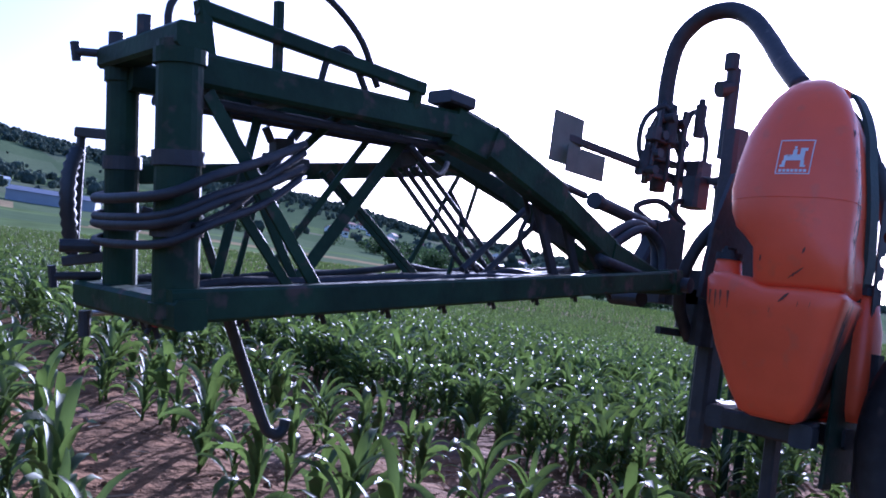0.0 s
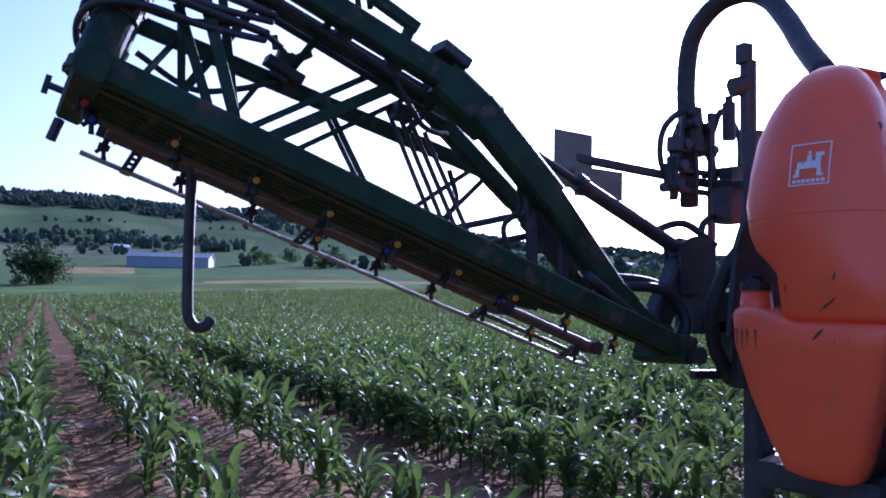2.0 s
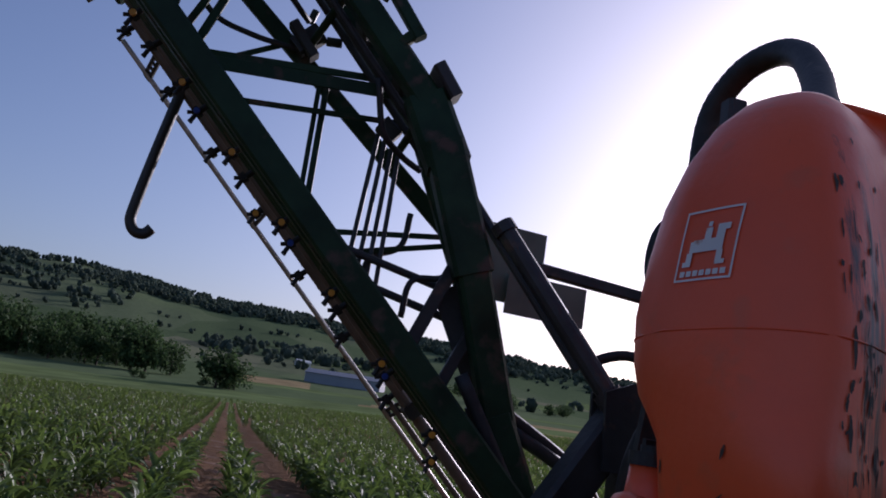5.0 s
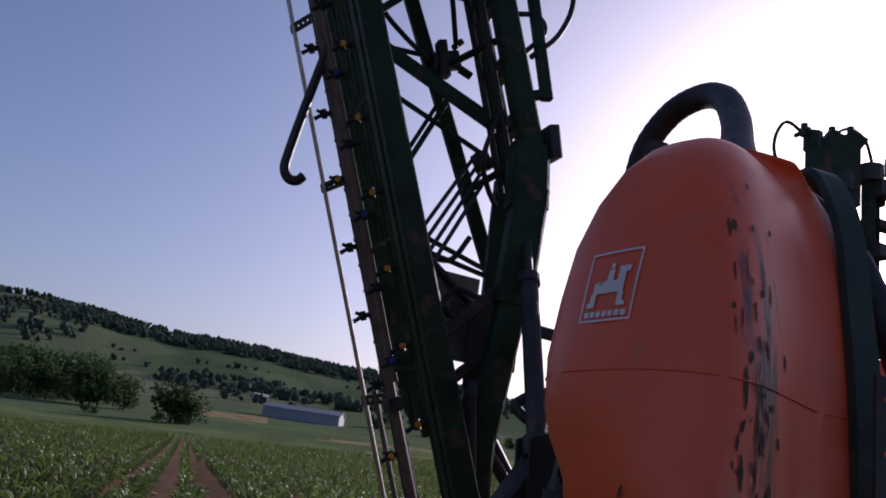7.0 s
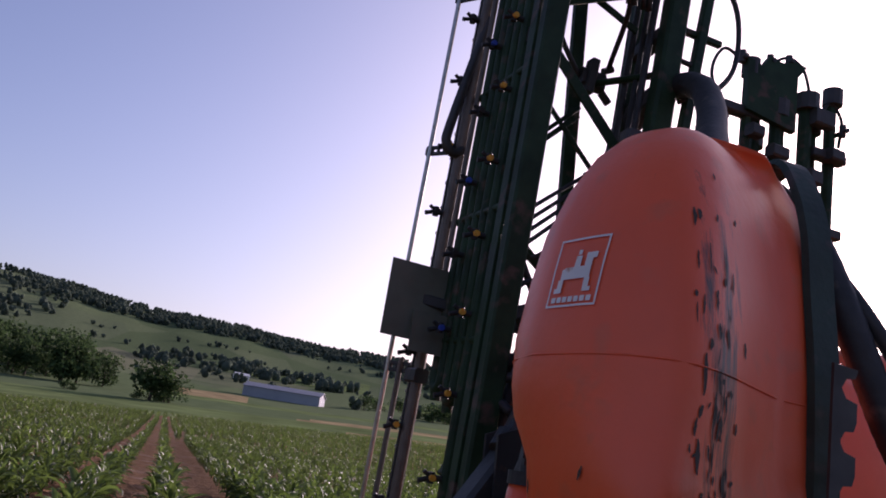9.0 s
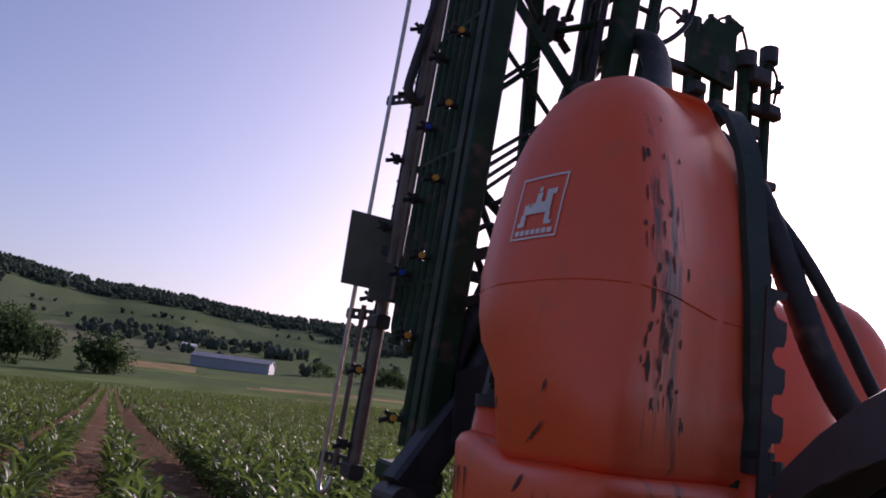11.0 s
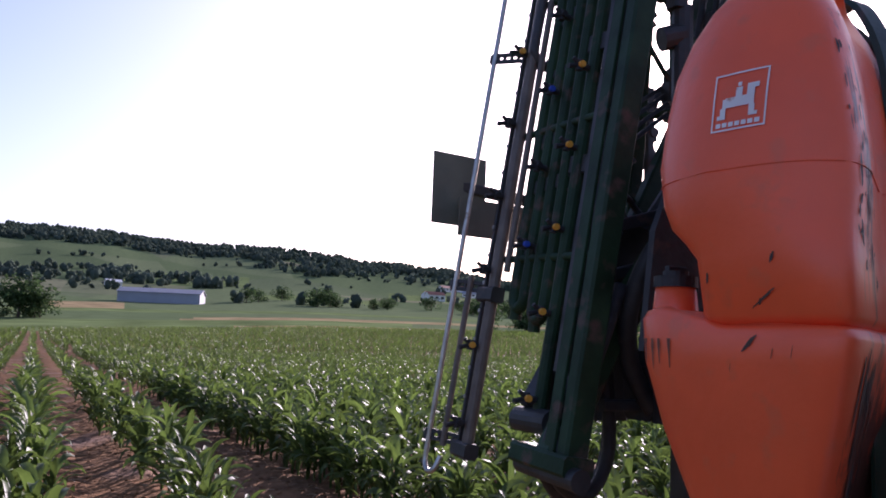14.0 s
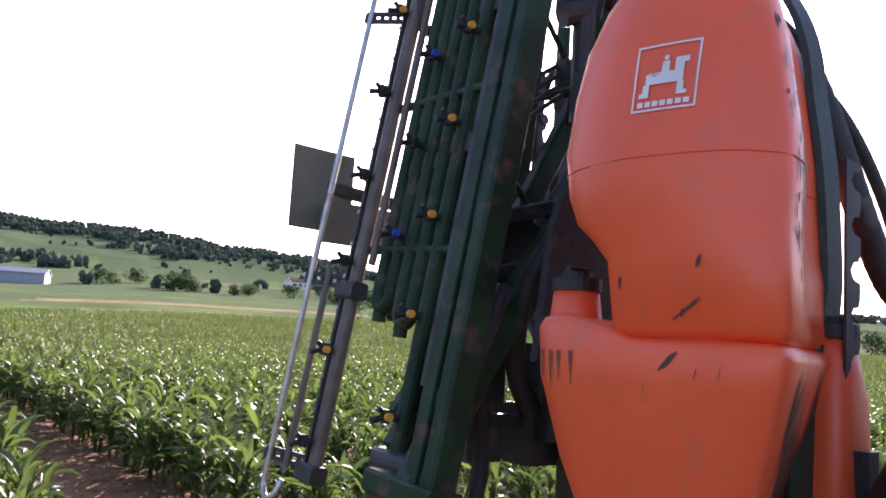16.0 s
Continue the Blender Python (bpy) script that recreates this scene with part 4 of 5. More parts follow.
def build_boom():
    bo = thing("spray_boom", "folded green sprayer boom package with nozzles, hoses and lattice struts", "sprayer boom")
    b = lambda u, v, w: (-u, w, v)  # noqa: E731

    def bars(name, rows, m=GREEN, label=""):
        for p, q, w, h in rows:
            bm = bmesh.new()
            beam(bm, b(*p), b(*q), w, h)
            part(name, bm, m, bo, label)

    def tubes(name, rows, m=GREEN, label=""):
        for p, q, r in rows:
            bm = bmesh.new()
            rod(bm, b(*p), b(*q), r, 12)
            part(name, bm, m, bo, label, smooth=False)

    # long lower rails, all in one layer
    bars("boom_rail", [((-0.10, 0.135, -0.51), (1.88, 0.145, -0.50), 0.045, 0.068)])
    bars("rail_flange", [((-0.09, 0.102, -0.462), (1.86, 0.112, -0.452), 0.040, 0.010)])
    tubes("long_tube", [((-0.05, 0.14, -0.335), (1.84, 0.14, -0.335), 0.019)])
    bars("boom_rail", [((0.10, 0.145, -0.40), (1.84, 0.145, -0.40), 0.020, 0.045)], DARK)
    tubes("nozzle_pipe", [((0.30, 0.14, -0.115), (1.82, 0.14, -0.115), 0.018), ((0.30, 0.14, -0.170), (1.82, 0.14, -0.170), 0.018), ((0.27, 0.14, -0.222), (1.82, 0.14, -0.222), 0.018), ((0.27, 0.14, -0.277), (1.82, 0.14, -0.277), 0.018)])
    tubes("drain_pipe", [((0.36, 0.125, -0.072), (1.80, 0.125, -0.072), 0.010)], BROWNTUBE)
    for u, w in ((0.30, -0.1425), (0.27, -0.2495)):
        bm = bmesh.new()
        pipe(bm, (b(u + 0.02, 0.14, w + 0.0275), b(u - 0.025, 0.14, w + 0.024), b(u - 0.042, 0.14, w), b(u - 0.025, 0.14, w - 0.024), b(u + 0.02, 0.14, w - 0.0275)), 0.018, 10, 4)
        part("pipe_bend", bm, GREEN, bo, smooth=True)
        tubes("bend_stub", [((u - 0.03, 0.14, w + 0.01), (u - 0.075, 0.145, w + 0.012), 0.017)], GREEN)
    # short rungs between the tubes
    for k in range(8):
        u = 0.42 + 0.175 * k + 0.02 * math.sin(k * 2.3)
        bars("tube_rung", [((u, 0.145, -0.12), (u + 0.012, 0.145, -0.22 - 0.05 * (k % 2)), 0.026 + 0.014 * (k % 3), 0.018)], DARK)
        if k % 2:
            bars("tube_rung", [((u + 0.05, 0.145, -0.28), (u + 0.04, 0.145, -0.40), 0.05, 0.018)], DARK)
    bars("rail_foot", [((-0.115, 0.12, -0.32), (-0.115, 0.13, -0.55), 0.05, 0.09)], GREEN)
    # outer folded section: flat bar, tube and the protective rod with brackets
    bars("outer_bar", [((-0.19, 0.125, 0.01), (1.74, 0.125, 0.01), 0.012, 0.045)], DARK)
    tubes("outer_tube", [((-0.19, 0.115, -0.030), (1.72, 0.115, -0.030), 0.018), ((-0.17, 0.085, 0.065), (0.34, 0.085, 0.065), 0.009)], BROWNTUBE)
    for i in range(22):
        tubes("bar_boss", [((-0.1 + i * 0.085, 0.150, 0.012), (-0.1 + i * 0.085, 0.100, 0.012), 0.006)], STEEL)
    tubes("guard_rod", [((-0.19, 0.06, 0.115), (1.75, 0.06, 0.115), 0.008)], STEEL, "bare steel guard rod")
    for u in (1.614, 1.043, 0.311, -0.145):
        bm = bmesh.new()
        rows = []
        for k in range(7):
            t = k / 6
            rows.append((0.055 + 0.075 * t, 0.128 - 0.128 * t))
        beam(bm, b(u - 0.011, rows[0][0], rows[0][1]), b(u - 0.011, rows[-1][0], rows[-1][1]), 0.012, 0.010)
        beam(bm, b(u + 0.011, rows[0][0], rows[0][1]), b(u + 0.011, rows[-1][0], rows[-1][1]), 0.012, 0.010)
        for v, w in rows:
            beam(bm, b(u - 0.012, v, w), b(u + 0.012, v, w), 0.011, 0.009)
        part("rod_bracket", bm, DARK, bo, "dark punched bracket")
    for u in (0.290, -0.165):
        bm = bmesh.new()
        beam(bm, b(u, 0.115, 0.03), b(u, 0.115, -0.06), 0.045, 0.045)
        part("tube_clamp", bm, DARK, bo)
    bm = bmesh.new()
    pipe(bm, (b(-0.18, 0.06, 0.115), b(-0.225, 0.06, 0.112), b(-0.25, 0.062, 0.09), b(-0.24, 0.072, 0.068), b(-0.20, 0.084, 0.065)), 0.008, 10)
    part("rod_bend", bm, STEEL, bo, "bare steel bend", smooth=True)
    # spine with its elbow and leg
    bars("spine", [((1.80, 0.635, -0.36), (0.90, 0.590, -0.40), 0.06, 0.075), ((1.80, 0.630, -0.16), (0.90, 0.595, -0.20), 0.05, 0.065)])
    bars("spine_tie", [((u, 0.615, -0.36), (u - 0.03, 0.615, -0.17), 0.05, 0.05) for u in (1.72, 1.50, 1.28, 1.10, 0.95)], DARK)
    tubes("spine_line", [((1.78, 0.575, -0.34), (0.84, 0.53, -0.36), 0.011), ((1.78, 0.572, -0.24), (0.86, 0.53, -0.26), 0.011), ((1.70, 0.575, -0.29), (1.0, 0.545, -0.31), 0.009)], RUBBER)
    bars("spine_shoulder", [((0.98, 0.595, -0.38), (0.79, 0.53, -0.41), 0.09, 0.12)])
    bars("spine_leg", [((0.85, 0.555, -0.42), (0.52, 0.405, -0.44), 0.07, 0.105), ((0.56, 0.425, -0.44), (0.16, 0.225, -0.43), 0.06, 0.085), ((0.20, 0.24, -0.43), (-0.12, 0.125, -0.44), 0.07, 0.08)])
    bars("leg_rail", [((0.92, 0.58, -0.19), (0.50, 0.42, -0.22), 0.04, 0.06), ((0.52, 0.43, -0.22), (0.02, 0.16, -0.28), 0.035, 0.055)])
    bars("elbow_block", [((0.93, 0.655, -0.40), (1.03, 0.668, -0.40), 0.09, 0.035)], DARK)
    bars("gusset", [((0.53, 0.35, -0.36), (0.30, 0.28, -0.36), 0.010, 0.09), ((0.42, 0.37, -0.33), (0.24, 0.29, -0.33), 0.010, 0.08)], DARK)
    bars("leg_brace", [((0.60, 0.46, -0.40), (0.46, 0.15, -0.40), 0.02, 0.035), ((0.42, 0.36, -0.40), (0.33, 0.15, -0.40), 0.02, 0.03), ((0.30, 0.29, -0.40), (0.16, 0.15, -0.40), 0.02, 0.03)], DARK)
    bars("upper_bar", [((1.73, 0.775, -0.33), (1.115, 0.672, -0.42), 0.030, 0.035)])
    bars("upper_bar_post", [((1.53, 0.825, -0.35), (1.53, 0.66, -0.35), 0.022, 0.022), ((1.135, 0.69, -0.42), (1.135, 0.60, -0.40), 0.03, 0.03), ((1.72, 0.79, -0.33), (1.70, 0.64, -0.34), 0.03, 0.03)])
    bars("mid_rail", [((1.76, 0.412, -0.10), (0.56, 0.505, -0.12), 0.03, 0.048)])
    # round end posts with collars
    for w, u, r in ((-0.47, 1.845, 0.046), (-0.14, 1.80, 0.038)):
        bm = bmesh.new()
        rod(bm, b(u, 0.11, w), b(u - 0.01, 0.665, w + 0.02), r, 20)
        part("end_post", bm, GREEN, bo)
        for v in (0.12, 0.28, 0.42, 0.62):
            k = (v - 0.11) / 0.55
            bm = bmesh.new()
            rod(bm, b(u - 0.01 * k, v, w + 0.02 * k), b(u - 0.01 * k, v + 0.03, w + 0.02 * k), r * 1.14, 20)
            part("post_collar", bm, DARK if v in (0.28, 0.42) else GREEN, bo)
    bars("end_arm", [((1.835, 0.675, -0.50), (1.80, 0.675, -0.08), 0.07, 0.05), ((1.85, 0.13, -0.54), (1.82, 0.13, -0.02), 0.07, 0.06)])
    # hose bundle slung round the end posts
    for k in range(4):
        bm = bmesh.new()
        v = 0.29 + 0.027 * k + 0.012 * (k % 2)
        pipe(bm, (b(1.80, v - 0.02, -0.08), b(1.87, v - 0.03, -0.16), b(1.905, v - 0.03, -0.36), b(1.89, v - 0.02, -0.515), b(1.80, v + 0.02, -0.535), b(1.66, v + 0.06, -0.49), b(1.50, v + 0.13 - 0.02 * (k % 2), -0.42)), 0.009 + 0.002 * (k % 2), 8, 6)
        part("hydraulic_hose", bm, RUBBER, bo, smooth=True)
    tubes("end_bolt", [((1.865, 0.689, -0.03), (1.78, 0.689, -0.08), 0.010), ((1.80, 0.735, -0.10), (1.80, 0.66, -0.10), 0.018), ((1.90, 0.17, -0.02), (1.80, 0.17, -0.04), 0.010), ((1.835, 0.74, -0.30), (1.835, 0.66, -0.30), 0.016), ((1.88, 0.24, 0.0), (1.80, 0.24, -0.04), 0.016), ((1.84, 0.09, -0.05), (1.84, 0.03, -0.05), 0.014)], DARK)
    bars("end_lever", [((1.86, 0.668, -0.03), (1.866, 0.712, -0.03), 0.018, 0.018), ((1.90, 0.145, -0.02), (1.905, 0.195, -0.02), 0.016, 0.016)], DARK)
    bars("spring_arm", [((1.76, 0.50, -0.10), (1.82, 0.512, 0.05), 0.025, 0.025), ((1.815, 0.52, 0.04), (1.835, 0.20, 0.03), 0.018, 0.018), ((1.78, 0.22, -0.08), (1.85, 0.20, 0.04), 0.025, 0.025)], DARK)
    bm = bmesh.new()
    pipe(bm, (b(1.82, 0.47, 0.045), b(1.845, 0.42, 0.03), b(1.855, 0.35, 0.02), b(1.845, 0.28, 0.03), b(1.83, 0.22, 0.045)), 0.016, 10, 6, ribs=0.25)
    part("damper_spring", bm, DARK, bo, smooth=True)
    # lattice struts
    bars("strut", [((1.79, 0.57, -0.48), (1.50, 0.165, -0.48), 0.008, 0.030), ((1.73, 0.38, -0.46), (1.56, 0.165, -0.46), 0.008, 0.024)])
    bars("strut", [((1.72, 0.58, -0.16), (1.55, 0.15, -0.16), 0.008, 0.022), ((1.74, 0.16, -0.20), (1.66, 0.41, -0.12), 0.008, 0.020), ((1.64, 0.16, -0.28), (1.52, 0.56, -0.26), 0.008, 0.024), ((1.66, 0.60, -0.30), (1.44, 0.16, -0.32), 0.008, 0.024), ((1.48, 0.16, -0.12), (1.40, 0.42, -0.11), 0.008, 0.016)])
    bars("strut", [((1.42, 0.165, -0.30), (1.06, 0.555, -0.30), 0.008, 0.036), ((1.46, 0.19, -0.24), (1.13, 0.56, -0.24), 0.008, 0.020), ((1.34, 0.16, -0.20), (0.99, 0.555, -0.20), 0.008, 0.016)])
    bars("strut", [((1.215, 0.45, -0.16), (0.895, 0.14, -0.22), 0.008, 0.018), ((1.245, 0.45, -0.16), (0.925, 0.14, -0.22), 0.008, 0.014)])
    bars("strut", [((0.64, 0.49, -0.14), (0.90, 0.15, -0.14), 0.008, 0.016), ((0.62, 0.46, -0.20), (0.80, 0.15, -0.24), 0.008, 0.016)])
    for k in range(4):
        u = 1.030 - 0.040 * k
        bars("parallel_rod", [((u, 0.51 - 0.012 * k, -0.19 - 0.02 * k), (u - 0.325, 0.14, -0.26 - 0.015 * k), 0.013, 0.013)], DARK)
    tubes("cross_tube", [((0.80, 0.18, -0.30), (0.50, 0.37, -0.30), 0.011), ((0.72, 0.15, -0.30), (0.46, 0.31, -0.30), 0.011)], DARK)
    tubes("cross_stay", [((u, 0.135, -0.50), (u, 0.135, 0.0), 0.011) for u in (0.40, 0.78, 1.20, 1.66)])
    tubes("cross_stay", [((1.34, 0.60, -0.38), (1.34, 0.45, -0.10), 0.012), ((0.95, 0.57, -0.38), (0.92, 0.47, -0.12), 0.012)])
    # valve cluster half way
    bars("valve_block", [((1.36, 0.44, -0.14), (1.36, 0.53, -0.14), 0.05, 0.06), ((1.30, 0.465, -0.16), (1.42, 0.475, -0.16), 0.05, 0.03), ((1.02, 0.50, -0.22), (0.96, 0.51, -0.22), 0.05, 0.05)], DARK)
    tubes("valve_cap", [((1.33, 0.53, -0.14), (1.30, 0.565, -0.14), 0.014), ((1.40, 0.52, -0.15), (1.42, 0.555, -0.15), 0.012)], DARK)
    # hydraulic lines and hoses
    hoses = [((1.84, 0.30, -0.53), (1.70, 0.35, -0.46), (1.54, 0.45, -0.38), (1.38, 0.50, -0.22)), ((1.42, 0.62, -0.36), (1.40, 0.72, -0.38), (1.34, 0.735, -0.38), (1.27, 0.63, -0.38)), ((1.80, 0.66, -0.34), (1.79, 0.78, -0.34), (1.66, 0.87, -0.36), (1.46, 0.87, -0.38), (1.33, 0.78, -0.40), (1.26, 0.66, -0.40)), ((0.76, 0.42, -0.20), (0.70, 0.34, -0.20), (0.72, 0.24, -0.22), (0.64, 0.16, -0.26)), ((1.10, 0.53, -0.36), (0.98, 0.46, -0.34), (0.90, 0.47, -0.30), (0.84, 0.50, -0.26)), ((0.62, 0.44, -0.38), (0.56, 0.36, -0.36), (0.60, 0.28, -0.36), (0.54, 0.20, -0.36)), ((1.74, 0.33, -0.12), (1.58, 0.30, -0.14), (1.46, 0.36, -0.14), (1.36, 0.44, -0.14)), ((0.34, 0.22, -0.49), (0.08, 0.16, -0.49), (-0.10, 0.12, -0.47), (-0.17, 0.16, -0.45), (-0.19, 0.25, -0.43), (-0.13, 0.31, -0.41), (-0.02, 0.31, -0.41), (0.18, 0.24, -0.41)), ((0.26, 0.20, -0.46), (0.0, 0.13, -0.44), (-0.13, 0.12, -0.42), (-0.20, 0.19, -0.40), (-0.22, 0.27, -0.38), (-0.15, 0.33, -0.37), (-0.02, 0.33, -0.38), (0.22, 0.26, -0.40))]
    for i, pts in enumerate(hoses):
        bm = bmesh.new()
        pipe(bm, [b(*p) for p in pts], 0.018 if i > 6 else 0.009, 8, 6)
        part("hydraulic_hose", bm, RUBBER, bo, smooth=True)
    rng = random.Random(12)
    for w0, v0, u0, u1 in ((-0.43, 0.165, 0.10, 1.82), (-0.36, 0.165, 0.30, 1.80), (-0.09, 0.165, 0.34, 1.78)):
        n = 9
        pts = [(u0 + (u1 - u0) * k / n, v0 + rng.uniform(-0.012, 0.012), w0 + rng.uniform(-0.02, 0.02)) for k in range(n + 1)]
        bm = bmesh.new()
        pipe(bm, [b(*p) for p in pts], rng.choice((0.008, 0.011, 0.013)), 7, 4)
        part("spray_line", bm, RUBBER, bo, smooth=True)
    for i in range(9):
        u = 0.02 + 0.225 * i
        nozzle(bo, -u, -0.335, 0.122, RED if i == 8 else YELLOW)
        if u > 0.25:
            nozzle(bo, -u + 0.04, -0.20, 0.122, RUBBER if i % 2 else BLUE)
        nozzle(bo, -u + 0.11, -0.02, 0.105, YELLOW if i % 4 == 1 else RUBBER)
    # hinge foot
    bm = bmesh.new()
    rod(bm, b(-0.14, 0.12, -0.58), b(-0.14, 0.12, -0.32), 0.028, 16)
    part("hinge_barrel", bm, DARK, bo)
    # bent bar that hangs and swings
    bm = bmesh.new()
    pipe(bm, ((0, 0, 0.02), (0.01, 0, -0.21), (0.022, 0, -0.40), (0.032, 0, -0.445), (0.055, 0, -0.465), (0.08, 0, -0.46), (0.093, 0, -0.438)), 0.016, 10, 5)
    hook = part("hook_bar", bm, DARK, bo, "dark bent hook bar hanging from the rail", smooth=True)
    return bo, hook


boom, hook = build_boom()


def build_ram():
    ram = thing("folding_ram", "hydraulic folding ram with a dark cylinder and steel piston", "hydraulic ram")
    bm = bmesh.new()
    rod(bm, (0, 0, 0), (0, 0, -0.52), 0.026, 14)
    rod(bm, (0, 0, 0.02), (0, 0, -0.03), 0.036, 14)
    rod(bm, (0, 0, -0.50), (0, 0, -0.53), 0.032, 14)
    cyl = part("ram_cylinder", bm, DARK, ram)
    bm = bmesh.new()
    rod(bm, (0, 0, 0), (0, 0, -0.74), 0.014, 12)
    rod(bm, (-0.03, 0, 0), (0.03, 0, 0), 0.026, 12)
    pis = part("ram_piston", bm, DARK, ram)
    return cyl, pis


ram_cyl, ram_pis = build_ram()


# ---- lifting frame with marker boards ----
def build_lift():
    lf = thing("boom_lift_frame", "dark steel lifting frame with two marker boards on an arm", "lift frame")
    bm = bmesh.new()
    beam(bm, (1.13, 1.62, 0.12), (1.32, 1.66, 0.40), 0.07, 0.10)
    rod(bm, (1.11, 1.68, 0.10), (1.11, 1.52, 0.10), 0.033, 16)
    part("carrier_arm", bm, DARK, lf)
    bm = bmesh.new()
    beam(bm, (1.36, 1.50, 0.18), (2.6, 1.50, 0.18), 0.12, 0.14)
    part("centre_beam", bm, DARK, lf)
    bm = bmesh.new()
    beam(bm, (1.36, 1.66, 0.10), (1.36, 1.66, 0.42), 0.13, 0.11)
    for y in (1.60, 1.68):
        plate(bm, ((1.24, y, 0.24), (1.38, y, 0.24), (1.38, y, 0.44), (1.30, y, 0.45), (1.23, y, 0.42)), 0.012, (0, 1, 0))
    part("ram_bracket", bm, DARK, lf)
    bm = bmesh.new()
    beam(bm, (1.12, 2.115, 0.80), (1.80, 2.06, 0.74), 0.03, 0.035)
    beam(bm, (1.80, 2.06, 0.74), (1.62, 1.54, 0.66), 0.035, 0.035)
    beam(bm, (1.62, 1.54, 0.68), (1.62, 1.52, 0.16), 0.04, 0.04)
    part("board_arm", bm, DARK, lf)
    for nm, x0, x1, z0, z1, y in (("marker_board", 1.015, 1.22, 0.67, 0.90, 2.085), ("marker_board", 1.10, 1.36, 0.635, 0.755, 2.065)):
        bm = bmesh.new()
        plate(bm, ((x0, y, z0), (x1, y + 0.03, z0), (x1, y + 0.03, z1), (x0, y, z1)), 0.006, (0, 1, 0))
        part(nm, bm, BOARD, lf)
    return lf


lift = build_lift()
build_sprayer()


# ---- boom on the other side ----
def build_far_boom():
    fb = thing("far_boom", "second folded boom package standing upright behind the tank", "sprayer boom")
    for i, (x, y, r) in enumerate(((0, 0, 0.022), (0.07, 0.03, 0.018), (0.14, 0.0, 0.026), (0.21, 0.06, 0.018), (0.28, 0.0, 0.028), (0.35, 0.04, 0.018), (0.42, 0.02, 0.024), (0.05, 0.3, 0.03), (0.25, 0.3, 0.03))):
        bm = bmesh.new()
        rod(bm, (x, y, 0), (x, y, 1.93 - 0.07 * (i % 3)), r, 10)
        part("boom_tube", bm, GREEN, fb)
        bm = bmesh.new()
        rod(bm, (x, y - 0.01, 1.86 - 0.07 * (i % 3)), (x, y - 0.01, 1.93 - 0.07 * (i % 3)), r * 1.7, 10)
        part("tube_collar", bm, DARK, fb)
    bm = bmesh.new()
    plate(bm, ((-0.03, -0.03, 1.70), (0.20, -0.03, 1.66), (0.20, -0.03, 1.90), (0.24, -0.03, 1.955), (0.19, -0.03, 1.965), (0.13, -0.03, 1.94), (0.06, -0.03, 1.95), (0.03, -0.03, 1.90), (-0.04, -0.03, 1.92)), 0.03, (0, 1, 0))
    part("end_plate", bm, GREEN, fb)
    for x, z, w, h in ((0.02, 1.62, 0.06, 0.05), (0.13, 1.56, 0.08, 0.05), (0.33, 1.76, 0.10, 0.07), (0.30, 1.50, 0.06, 0.06), (0.40, 1.62, 0.07, 0.05), (0.22, 1.40, 0.08, 0.04)):
        bm = bmesh.new()
        beam(bm, (x - w / 2, -0.04, z), (x + w / 2, -0.03, z), 0.05, h)
        part("clamp_block", bm, DARK, fb)
    for x, z in ((-0.05, 1.94), (0.08, 1.96), (0.17, 1.985), (0.30, 1.82), (0.45, 1.76)):
        bm = bmesh.new()
        rod(bm, (x, -0.02, z - 0.04), (x, -0.02, z + 0.012), 0.014, 10)
        rod(bm, (x, -0.05, z - 0.02), (x, 0.03, z - 0.02), 0.010, 8)
        part("end_bolt", bm, DARK, fb)
    for z, x0, x1 in ((1.70, -0.12, 0.05), (1.30, -0.02, 0.46), (0.90, -0.02, 0.46), (1.62, 0.30, 0.47)):
        bm = bmesh.new()
        beam(bm, (x0, -0.01, z), (x1, 0.0, z), 0.05, 0.04)
        part("end_arm", bm, DARK, fb)
    for pts in (((0.0, 0, 1.90), (-0.12, 0, 1.95), (-0.17, 0, 1.82), (-0.08, 0, 1.66)), ((0.34, 0, 1.78), (0.40, 0, 1.86), (0.46, 0, 1.80), (0.45, 0, 1.68)), ((0.10, 0, 1.95), (0.18, 0, 2.0), (0.26, 0, 1.97), (0.30, 0, 1.86))):
        bm = bmesh.new()
        pipe(bm, pts, 0.007, 6)
        part("hydraulic_hose", bm, RUBBER, fb)
    return fb


far_boom = build_far_boom()


